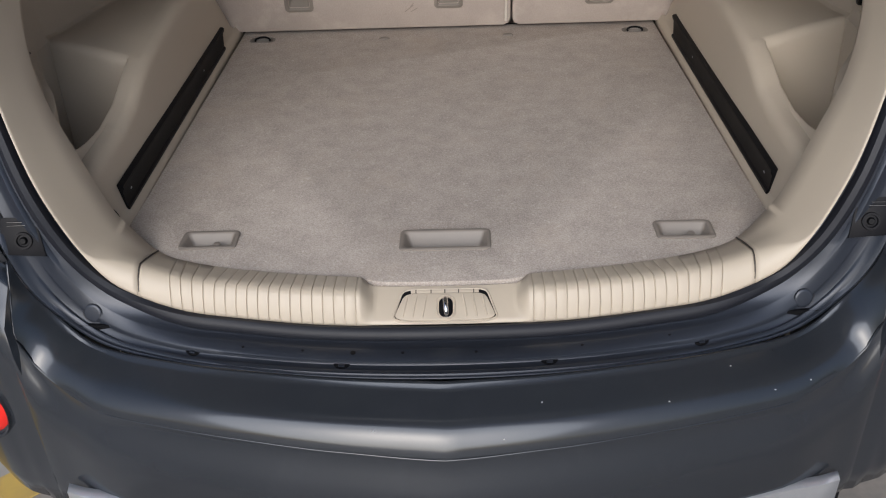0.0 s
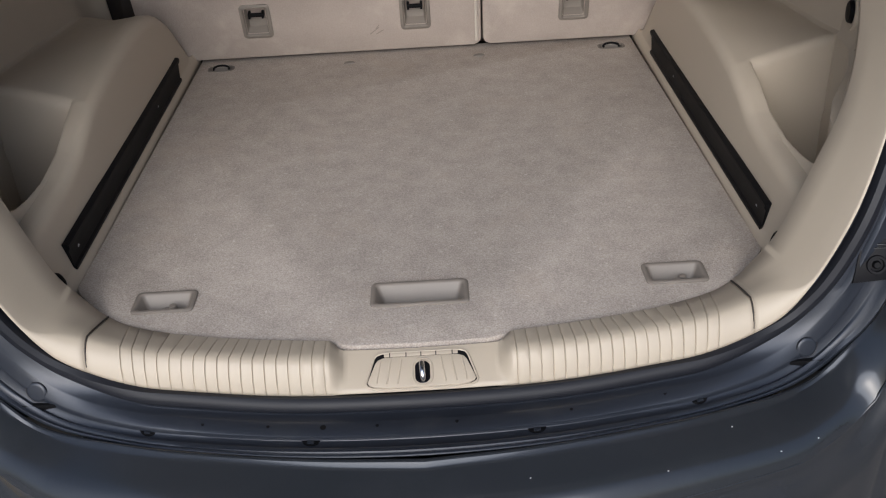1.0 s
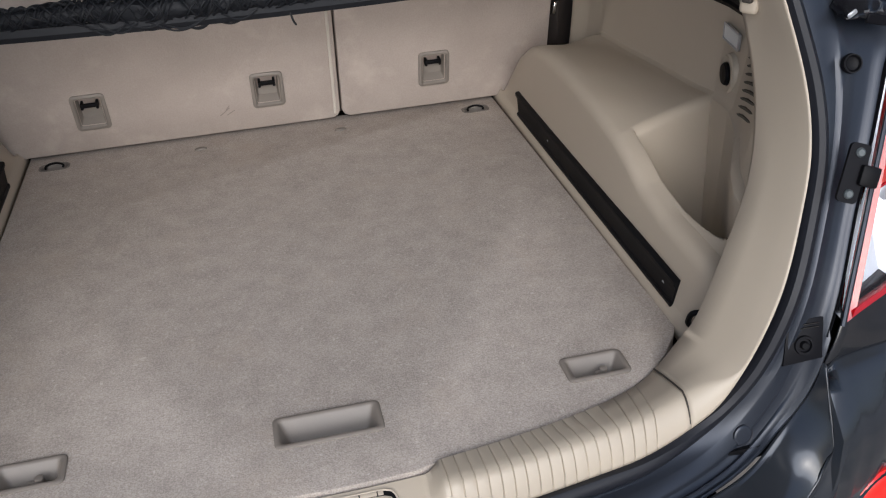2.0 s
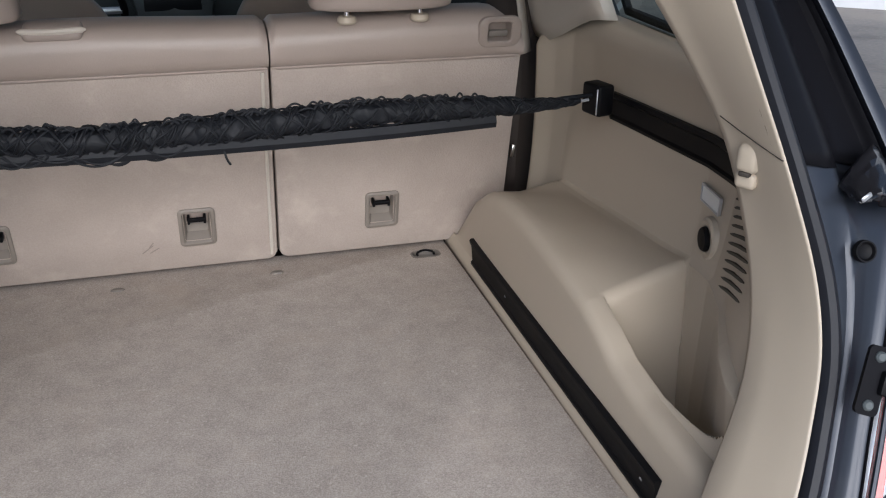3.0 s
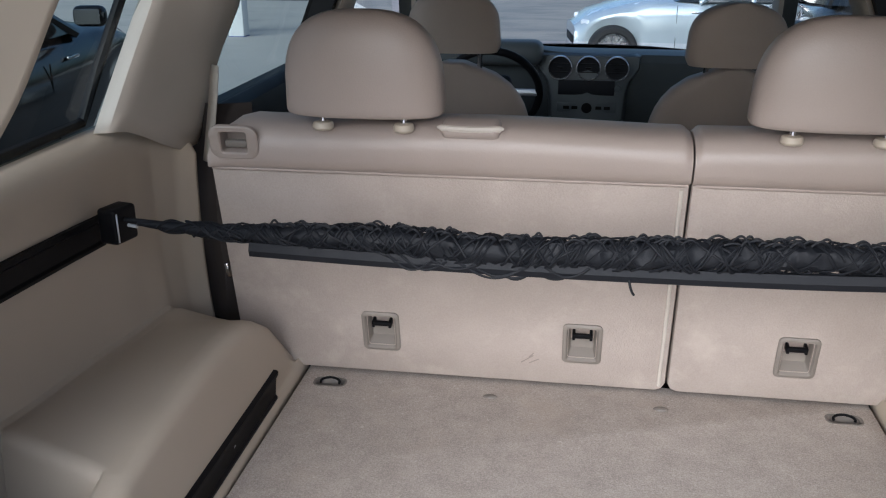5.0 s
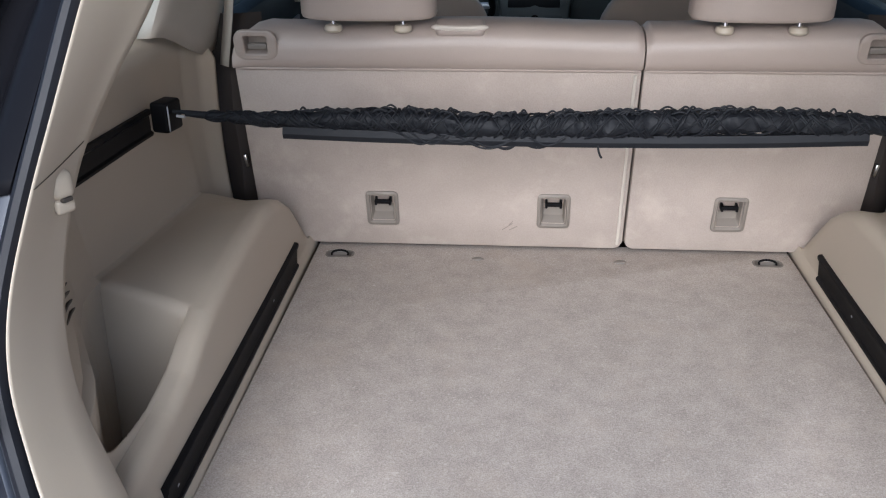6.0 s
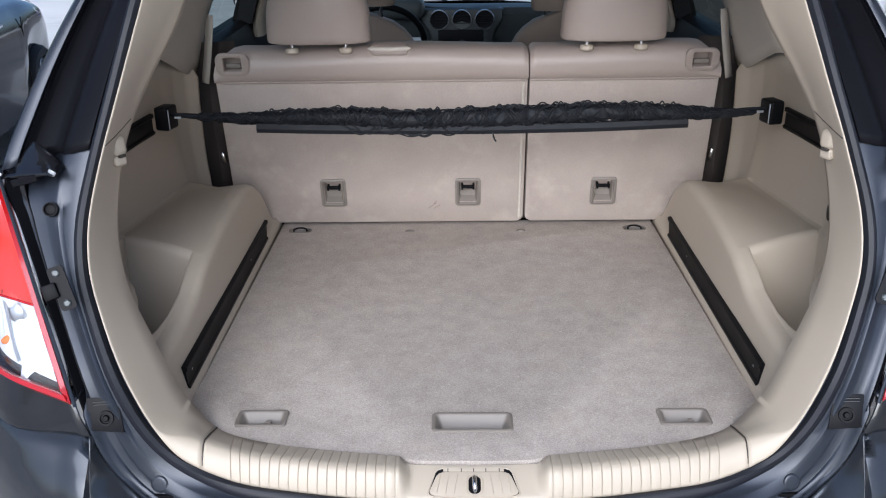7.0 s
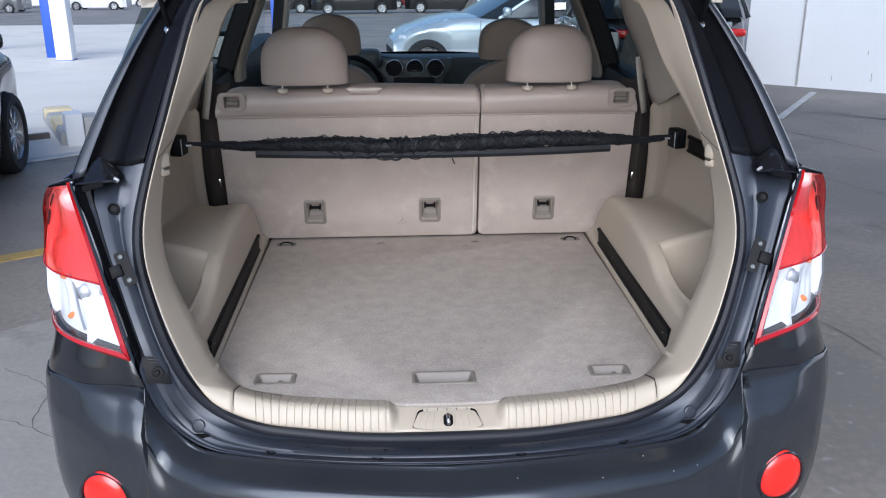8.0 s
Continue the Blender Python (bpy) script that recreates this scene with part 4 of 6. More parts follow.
        lamp = part("label_frame", cut(plate(round_rect(0.030, 0.074, 0.003), 0.004, fm2), [plate(round_rect(0.023, 0.066, 0.002), 0.01, fm2 @ Matrix.Translation((0, 0, 0.0025)))]), SILVER, side, "grey label frame")
        part("label", plate(round_rect(0.0225, 0.0655, 0.002), 0.003, fm2), LABEL_WHITE, lamp, "small white information label")

# ---- pillars, windows and headliner seen past the seats ----
for s in (-1, 1):
    pil = thing("rear_pillar_trim", "pale beige cloth-grained pillar trim above the side panel", "trim panel", "rear pillar trims")
    rings = []
    for u in np.linspace(0, 1, 12):
        y0, y1 = 1.757 + 0.165 * u ** 1.1, linear([(0, 2.062), (0.4, 2.070), (0.55, 2.052), (0.7, 2.025), (1, 1.985)], u)
        ring = []
        for v, dx in ((-0.01, 0.03), (0.012, 0.008), (0.06, 0.000), (0.14, -0.006), (0.3, -0.009), (0.5, -0.010), (0.7, -0.010), (0.86, -0.008), (0.95, -0.004), (1.0, 0.006), (1.01, 0.03), (1.01, 0.06)):
            foot = 1.300 - 0.088 * smooth(0.0, 0.85, v) + 0.05 * smooth(0.80, 1.0, v)
            z = foot + (1.67 - foot) * u
            xa = 0.795 - 0.30 * max(0, z - 1.27)
            xb = linear([(1.20, 0.768), (1.25, 0.756), (1.294, 0.744), (1.389, 0.715), (1.438, 0.688), (1.485, 0.660), (1.67, 0.585)], z)
            ring.append((s * (xa + (xb - xa) * smooth(0.1, 1.0, v) + dx), y0 + (y1 - y0) * v, z))
        rings.append(ring)
    part("pillar_cover", grid(rings), PILLAR_CLOTH, pil, thick=0.003)
    # belt from the pillar down to the seat
    strap = [(s * 0.6975, 2.0, 1.378), (s * 0.699, 2.0, 1.370), (s * 0.712, 2.0, 1.286), (s * 0.73, 2.0, 1.191)]
    pts = spline(strap, 10)
    rings = [[p + Vector((-s * 0.013 * k, -0.012 * k, 0)), p + Vector((s * 0.013 * k, 0.012 * k, 0))] for p, k in zip(pts, (0.8, 1, 1, 1, 1, 1, 1, 1, 1, 1))]
    belt = thing("seat_belt", "beige seat belt hanging beside the backrest", "seat belt", "rear seat belts")
    part("webbing", grid(rings), BELT, belt, thick=0.0018)
    # dark sheet for the shade between backrest and side trim, with the belt's latch
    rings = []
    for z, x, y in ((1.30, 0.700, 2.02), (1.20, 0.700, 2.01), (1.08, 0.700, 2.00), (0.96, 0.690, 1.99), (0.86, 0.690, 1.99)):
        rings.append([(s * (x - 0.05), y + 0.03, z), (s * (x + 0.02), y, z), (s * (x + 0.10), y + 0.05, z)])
    part("gap_shade_sheet", grid(rings), GAP_DARK, belt, "dark sheet standing for the shaded gap behind the belt", thick=0.002)
    part("belt_anchor", block((0.008, 0.014, 0.030), Matrix.Translation((s * 0.690, 1.962, 0.985)) @ Matrix.Rotation(radians(12 * s), 4, "Y"), 0.003), CHROME, belt, "small metal belt anchor")

# ---- rear backrests ----
TILT_BACK = 0.205


LEAN_M = Matrix.Translation((0, 1.960, 0.78)) @ Matrix.Rotation(math.atan(TILT_BACK), 4, "X") @ Matrix.Translation((0, 0, 0))


def on_back(x, h, out=0.0):
    """A pose on the backrest's rear face: x right, y up along the face, z out towards the bay."""
    return LEAN_M @ Matrix.Translation((x, -out, h)) @ Matrix.Rotation(radians(90), 4, "X")


LATCHES = (-0.380, 0.004, 0.389)


def latch(x, parent):
    m = on_back(x, 0.107)
    w, h = 0.073, 0.089
    lv = [(w, h, 0.010, -0.003), (w, h, 0.010, 0.0035), (w - 0.005, h - 0.005, 0.009, 0.0055), (w - 0.014, h - 0.014, 0.006, 0.0055), (w - 0.018, h - 0.018, 0.005, 0.003)]
    rings = [[(px, py, z) for px, py in round_rect(a, b, r)] for a, b, r, z in lv]
    inner = []
    for px, py in round_rect(w - 0.026, h - 0.030, 0.004, 5, 0, 0.006):
        inner.append((px * 0.92, py, -0.034 if py > -0.012 else -0.020))
    rings.append(inner)
    bm = grid(rings, around=True)
    bm.verts.ensure_lookup_table()
    bm.faces.new(bm.verts[-len(inner):])
    bm.transform(m)
    b = part("latch_bezel", bm, TRAY, parent, "beige anchor bezel")
    part("anchor_bar", join(block((0.037, 0.010, 0.008), m @ Matrix.Translation((0, 0.013, -0.006)), 0.003), block((0.006, 0.014, 0.02), m @ Matrix.Translation((-0.016, 0.011, -0.012)), 0.002),
                            block((0.006, 0.014, 0.02), m @ Matrix.Translation((0.016, 0.011, -0.012)), 0.002)), BLACK_PLASTIC, b, "black anchor bar")


def release(x, parent):
    m = on_back(x, 0.502, 0.0105)
    rings = [[(px, py, z) for px, py in round_rect(a, b, r)] for a, b, r, z in ((0.088, 0.062, 0.020, -0.006), (0.088, 0.062, 0.020, 0.0012), (0.083, 0.057, 0.018, 0.0032), (0.052, 0.043, 0.007, 0.0030), (0.047, 0.038, 0.005, 0.0005), (0.043, 0.034, 0.004, -0.028))]
    bm = grid(rings, around=True)
    bm.verts.ensure_lookup_table()
    bm.faces.new(bm.verts[-len(rings[-1]):])
    bm.transform(m)
    b = part("release_bezel", bm, RELEASE, parent, "beige seat release bezel")
    part("release_lever", block((0.040, 0.013, 0.010), m @ Matrix.Translation((0, -0.007, -0.012)), 0.003), EYE_CUP, b, "release lever")


def headrest(cx, parent):
    """A rounded cushion, wider at its foot, on two posts."""
    hr = new("headrest")
    hr.parent = parent
    tagged(hr, "beige leather headrest with a piped seam")
    n, rings = 40, []
    y0, z0 = 1.875, 1.321
    levels = [(0.0, 0.90, 0.75), (0.008, 0.955, 0.88), (0.02, 0.985, 0.96), (0.05, 1.0, 1.0), (0.12, 1.0, 1.0), (0.20, 0.996, 1.0), (0.28, 0.99, 0.995)]
    for a in np.linspace(0, 0.5 * math.pi, 17)[1:]:      # rounded shoulders and a gently arched top
        c, d = max(0.0, math.cos(a)), math.sin(a)
        levels.append((0.28 + 0.72 * d ** 0.80, 0.99 * max(0.02, c ** 0.70) * (1 - 0.03 * d), max(0.03, c ** 0.62) * (1 - 0.10 * d)))
    for h, kw, kd in levels:
        ring = []
        for k in range(n):
            a = 2 * math.pi * k / n
            ca, sa_ = math.cos(a), math.sin(a)
            px = 0.136 * kw * math.copysign(abs(ca) ** 0.62, ca)
            py = 0.056 * kd * math.copysign(abs(sa_) ** 0.62, sa_)
            ring.append((cx + px, y0 - 0.02 * h + py + 0.012 * (px / 0.136) ** 2, z0 + 0.176 * h))
        rings.append(ring)
    part("cushion", grid(rings, around=True, caps=True), LEATHER, hr, angle=50)
    seam = []
    for k in range(n):
        a = 2 * math.pi * k / n
        ca, sa_ = math.cos(a), math.sin(a)
        px = 0.1345 * math.copysign(abs(ca) ** 0.62, ca)
        seam.append((cx + px, y0 + 0.0535 * math.copysign(abs(sa_) ** 0.62, sa_) + 0.012 * (px / 0.136) ** 2, z0 + 0.0095))
    part("piping", tube(seam, 0.0021, 6, closed=True), BEIGE, hr, "pale piped seam")
    for dx in (-0.07, 0.07):
        x = cx + dx
        part("post", tube([(x, 1.858, 1.298), (x, 1.860, 1.338)], 0.0058, 12), CHROME, hr, "chrome headrest post")
        part("collar", turned([(0.0, 0.012), (0.010, 0.012), (0.0165, 0.009), (0.019, 0.003), (0.0195, -0.004), (0.016, -0.010)], 20, Matrix.Translation((x, 1.859, 1.303)) @ Matrix.Diagonal((0.95, 0.95, 0.7, 1))), BEIGE, hr, "pale headrest collar")
    return hr


def backrest(x0, x1, label, latches, rel, head):
    seat = thing("rear_bench", label, "seat", "split rear seats")
    w = x1 - x0
    cx = (x0 + x1) / 2
    # hard carpeted back panel
    oc = 0.018
    out = [(x0 + oc, 0.0), (x1 - oc, 0.0), (x1 - 0.006, 0.006), (x1, oc), (x1, 0.443), (x0, 0.443), (x0, oc), (x0 + 0.006, 0.006)]
    m = LEAN_M @ Matrix.Rotation(radians(90), 4, "X") @ Matrix.Translation((0, 0.005, -0.03))
    bm = plate(out, 0.03, m, 0.006)
    cutters = [plate(round_rect(0.052, 0.066, 0.004), 0.08, on_back(x, 0.107) @ Matrix.Translation((0, 0, -0.06))) for x in latches]
    part("back_panel", cut(bm, cutters), BACK_CARPET, seat, "carpeted backrest panel with faint scuffs")
    for x in latches:
        latch(x, seat)
    # padded leather top roll that folds over the front
    rings = []
    xs = sorted(set(np.linspace(x0, x1, 40).tolist() + [x0 + d for d in (0.001, 0.004, 0.008, 0.014, 0.022)] + [x1 - d for d in (0.001, 0.004, 0.008, 0.014, 0.022)]))
    for x in xs:
        e = min(x - x0, x1 - x)
        k = 0.88 + 0.12 * smooth(0, 0.012, e) if e < 0.012 else 1.0
        outer = 0.667 - abs(x)
        crown = 0.030 * smooth(0.06, 0.0, outer) + 0.004 * math.sin(9 * x)
        ring = []
        pts = [(0.0, 0.437), (0.004, 0.444), (0.010, 0.456), (0.012, 0.475), (0.011, 0.50), (0.006, 0.520), (-0.006, 0.536), (-0.024, 0.542), (-0.05, 0.541), (-0.08, 0.535), (-0.11, 0.522), (-0.13, 0.50), (-0.14, 0.45), (-0.145, 0.30), (-0.15, 0.05), (-0.03, 0.02)]
        for o, h in pts:
            h = h if h < 0.43 else 0.447 + (h - 0.437) * 0.77
            hh = 0.447 + (h - 0.447) * (1 if h < 0.450 else k) - (crown if h > 0.5 else crown * max(0, (h - 0.447) / 0.053))
            oo = o * k if o > 0 else -0.06 + (o + 0.06) * k
            ring.append(LEAN_M @ Vector((x, -oo, hh)))
        rings.append(ring)
    pockets = [plate(round_rect(0.048, 0.039, 0.006), 0.06, on_back(x, 0.502, 0.0105) @ Matrix.Translation((0, 0, -0.035))) for x in rel]
    part("cushion", cut(grid(rings, around=True, caps=True), pockets), LEATHER, seat, "padded leather top and front", angle=55)
    # welt along the fold
    part("fold_seam", tube([LEAN_M @ Vector((x, -0.0035, 0.4485)) for x in np.linspace(x0 + 0.004, x1 - 0.004, 20)], 0.0022, 6), LEATHER, seat, "stitched fold line")
    for x in rel:
        release(x, seat)
    headrest(head, seat)
    return seat


wide = backrest(-0.667, 0.1642, "wide beige backrest of the split rear seat, carpeted behind", LATCHES[:2], (-0.612,), -0.383)
backrest(0.1676, 0.667, "narrow beige backrest of the split rear seat, carpeted behind", LATCHES[2:], (0.612,), 0.383)
# bright edge strip beside the split and the middle belt's cover
part("edge_strip", tube([LEAN_M @ Vector((0.1515, -0.001, h)) for h in np.linspace(0.02, 0.440, 14)], 0.0035, 8), PILLAR_CLOTH, wide, "pale edge strip")
cm = LEAN_M @ Matrix.Translation((-0.200, 0.020, 0.529))
cover = part("belt_cover", block((0.100, 0.050, 0.026), cm, 0.012, 4), LEATHER, wide, "beige belt guide cover")
part("cover_lip", tube([cm @ Vector((x, -0.0225 + 2.2 * x * x, 0.0075)) for x in np.linspace(-0.056, 0.056, 17)], [0.002] + [0.0055] * 15 + [0.002], 8), PILLAR_CLOTH, cover, "pale front lip")
# pencil-like scuffs on the panel
SCUFF = surface("grey scuff", (0.29, 0.243, 0.21), 0.9, big=40, fine=300, bump=0.0)
for x, h, l, a in ((-0.098, 0.062, 0.030, 38), (-0.085, 0.058, 0.022, 30), (-0.090, 0.072, 0.014, 50)):
    part("scuff_mark", plate(round_rect(l, 0.0022, 0.001, 3), 0.0004, on_back(x, h, -0.0) @ Matrix.Rotation(radians(a), 4, "Z")), SCUFF, wide, "thin grey scuff mark")
bench = thing("bench_base", "beige leather rear bench cushion", "seat")
part("bench_cushion", block((1.32, 0.50, 0.16), Matrix.Translation((0, 2.36, 0.72)), 0.04, 4), LEATHER, bench)

# ---- rolled cargo net ----
net = thing("cargo_net", "black elastic cargo net rolled up between the side trims", "cargo net")
rnd = random.Random(7)


def net_mid(x):
    sag = 0.012 * math.exp(-((x + 0.16) / 0.13) ** 2) + 0.004 * math.sin(11 * x + 1)
    return Vector((x, 1.648, 1.184 - sag - 0.006 * math.cos(1.9 * x)))


def net_rad(x):
    return linear([(-0.70, 0.0055), (-0.66, 0.0085), (-0.60, 0.011), (-0.50, 0.0145), (-0.40, 0.0180), (-0.27, 0.0215), (-0.14, 0.0235), (-0.02, 0.0215), (0.09, 0.0245), (0.30, 0.0215), (0.48, 0.0195), (0.56, 0.0160), (0.60, 0.0115), (0.66, 0.0085), (0.70, 0.0055)], x)


rings = []
for x in np.linspace(-0.70, 0.70, 280):      # folded cloth, lumpy all round
    c, r = net_mid(x), net_rad(x)
    ring = []
    for a in np.linspace(0, 2 * math.pi, 19)[:-1]:
        d = Vector((0, math.cos(a), math.sin(a)))
        lump = 0.86 + 0.30 * noise.noise((c + d * r) * 55.0) + 0.10 * noise.noise((c + d * r) * 150.0)
        ring.append(c + d * r * min(1.0, lump))
    rings.append(ring)
part("core", grid(rings, around=True, caps=True), CORD, net, "folded black net cloth")
cords = []
for k in range(205):      # crossing turns of the mesh, wound both ways
    x0 = rnd.uniform(-0.69, 0.62)
    span = min(rnd.uniform(0.06, 0.17), 0.695 - x0)
    turns = rnd.choice((-1, 1)) * span / rnd.uniform(0.075, 0.15)
    ph = rnd.uniform(0, 6.28)
    loose = rnd.uniform(0.93, 1.06)
    pts = []
    for u in np.linspace(0, 1, 24):
        x = x0 + span * u
        a = ph + turns * 6.283 * u + 0.35 * math.sin(40 * x + k)
        r = net_rad(x) * loose * (1 + 0.06 * math.sin(5 * u * 3.1 + ph))
        pts.append(net_mid(x) + Vector((0.004 * math.sin(9 * u + ph), r * math.cos(a), r * math.sin(a))))
    cords.append(tube(pts, rnd.uniform(0.0015, 0.0022), 6))
for k in range(142):      # loops that hang loose below and stick out above
    low = k < 26
    x0 = rnd.uniform(-0.34, 0.02) if low else rnd.uniform(-0.5, 0.5)
    span = rnd.uniform(0.05, 0.10) if low else rnd.uniform(0.010, 0.028)
    dep = rnd.uniform(0.009, 0.023) if low else -rnd.uniform(0.003, 0.008)
    pts = []
    for u in np.linspace(0, 1, 14):
        x = x0 + span * u
        pts.append(net_mid(x) + Vector((0, -0.006 + 0.012 * math.sin(k), -(net_rad(x) * (0.8 if low else -0.95)) - dep * math.sin(math.pi * u))))
    cords.append(tube(pts, 0.0019, 6))
tagged(part("netting", join(*cords), CORD, net, "tangled black elastic cords"), kind="stuff")
bar = [(-0.515, 1.640, 1.152), (-0.3, 1.640, 1.146), (0.0, 1.640, 1.143), (0.3, 1.640, 1.146), (0.535, 1.640, 1.154)]
bp = spline(bar, 30)
rings = [[p + Vector((0, y, z)) for y, z in ((-0.006, -0.008), (0.005, -0.009), (0.009, 0.0), (0.006, 0.014), (-0.004, 0.014), (-0.009, 0.002))] for p in bp]
part("stiffener", grid(rings, around=True, caps=True), CORD, net, "black cloth-covered stiffener")
part("loose_end", tube(spline([(0.062, 1.634, 1.140), (0.064, 1.630, 1.130), (0.067, 1.630, 1.122), (0.070, 1.632, 1.117)], 8), 0.002, 6), CORD, net)
for s in (-1, 1):
    part("end_cord", tube(spline([(s * 0.66, 1.648, 1.186), (s * 0.69, 1.650, 1.187), (s * 0.728, 1.655, 1.187)], 10), 0.004, 8), CORD, net)
    part("brass_tip", tube([(s * 0.700, 1.644, 1.180), (s * 0.716, 1.647, 1.181)], 0.003, 8), SILVER, net, "small bright ferrule")
    cl = part("end_clip", block((0.036, 0.052, 0.058), Matrix.Translation((s * 0.742, 1.662, 1.178)) @ Matrix.Rotation(radians(14 * s), 4, "Z"), 0.006, 3), BLACK_PLASTIC, net, "black net end clip")
    part("clip_edge", block((0.0022, 0.003, 0.048), Matrix.Translation((s * 0.7275, 1.6345, 1.178)) @ Matrix.Rotation(radians(14 * s), 4, "Z"), 0.0008, 1), SILVER, cl, "pale clip edge")

# ---- dashboard and front seats ----
dash = thing("dashboard", "charcoal dashboard with three round chrome-ringed vents", "dashboard")
rings = []
for x in np.linspace(-0.74, 0.74, 45):
    c = 0.05 * (x / 0.74) ** 2
    hump = 0.035 * math.exp(-((x + 0.37) / 0.18) ** 2)
    rings.append([(x, 4.62 - 0.5 * c, 1.055), (x, 4.50 - c, 1.083 + 0.4 * hump), (x, 4.36 - c, 1.092 + hump), (x, 4.30 - c, 1.086 + hump), (x, 4.275 - c, 1.06 + hump), (x, 4.29 - c, 0.95), (x, 4.33 - c, 0.85), (x, 4.42 - c, 0.70), (x, 4.55, 0.55)])
part("dash_shell", grid(rings), DASH, dash, thick=0.01)
rings = []
for z, w, y in ((1.092, 0.185, 4.275), (1.085, 0.205, 4.262), (1.04, 0.205, 4.252), (0.985, 0.165, 4.246), (0.93, 0.150, 4.240), (0.84, 0.145, 4.236), (0.78, 0.14, 4.235), (0.60, 0.14, 4.20)):
    rings.append([(-w - 0.012, y + 0.03, z), (-w, y + 0.004, z), (-w + 0.012, y, z), (0, y - 0.006, z), (w - 0.012, y, z), (w, y + 0.004, z), (w + 0.012, y + 0.03, z)])
part("console", grid(rings), DASH_SILVER, dash, "grey centre console", thick=0.006)
for x in (-0.117, 0.0, 0.117):
    vm = Matrix.Translation((x, 4.236, 1.039)) @ Matrix.Rotation(radians(90), 4, "X")
    vent = part("round_vent", turned([(0.0455, -0.01), (0.0455, 0.010), (0.048, 0.0135), (0.0505, 0.011), (0.0515, 0.004), (0.0515, -0.01)], 36, vm), RING, dash, "silver vent ring")
    part("vent_core", turned([(0.045, -0.006), (0.0, -0.006)], 30, vm), CORD, vent)
    for k in (-1, 1):
        part("vent_slat", block((0.07, 0.004, 0.003), Matrix.Translation((x, 4.238, 1.039 + 0.017 * k))), BLACK_PLASTIC, vent)
    part("vent_grip", block((0.026, 0.008, 0.007), Matrix.Translation((x, 4.233, 1.039)), 0.002), BLACK_PLASTIC, vent)
radio = part("radio", block((0.235, 0.012, 0.062), Matrix.Translation((-0.005, 4.238, 0.958)), 0.004), CORD, dash, "black radio front")
part("radio_knob", disc(0.014, 0.012, 20, Matrix.Translation((0.125, 4.240, 0.958)) @ Matrix.Rotation(radians(90), 4, "X"), 0.002), DASH, radio)
ctrl = part("climate_panel", block((0.25, 0.010, 0.042), Matrix.Translation((0, 4.236, 0.875)), 0.004), DASH, dash, "dark climate control strip")
part("climate_knob", disc(0.022, 0.014, 24, Matrix.Translation((0, 4.234, 0.875)) @ Matrix.Rotation(radians(90), 4, "X"), 0.002), BLACK_PLASTIC, ctrl)
for x in (-0.085, -0.05, 0.05, 0.085):
    part("climate_key", block((0.026, 0.006, 0.014), Matrix.Translation((x, 4.230, 0.875)), 0.002), BLACK_PLASTIC, ctrl)
wheel = part("steering_wheel", tube([(-0.37 + 0.185 * math.cos(a), 3.92 - 0.185 * math.sin(a) * 0.42, 0.99 + 0.185 * math.sin(a) * 0.91) for a in np.linspace(0, 2 * math.pi, 41)[:-1]], 0.0155, 10, closed=True), BLACK_PLASTIC, dash, "black steering wheel")
part("wheel_hub", block((0.15, 0.06, 0.13), Matrix.Translation((-0.37, 3.96, 0.985)) @ Matrix.Rotation(radians(-24), 4, "X"), 0.03, 3), BLACK_PLASTIC, wheel)
for a in (0, 180, 270):
    e = Vector((-0.37 + 0.185 * math.cos(radians(a)), 3.92 - 0.185 * math.sin(radians(a)) * 0.42, 0.99 + 0.185 * math.sin(radians(a)) * 0.91))
    part("wheel_spoke", tube([(-0.37, 3.95, 0.985), e], 0.014, 8), SILVER if a == 0 else BLACK_PLASTIC, wheel)
part("instrument_hood", block((0.36, 0.16, 0.10), Matrix.Translation((-0.37, 4.27, 1.095)), 0.04, 4), DASH, dash, "instrument hood")


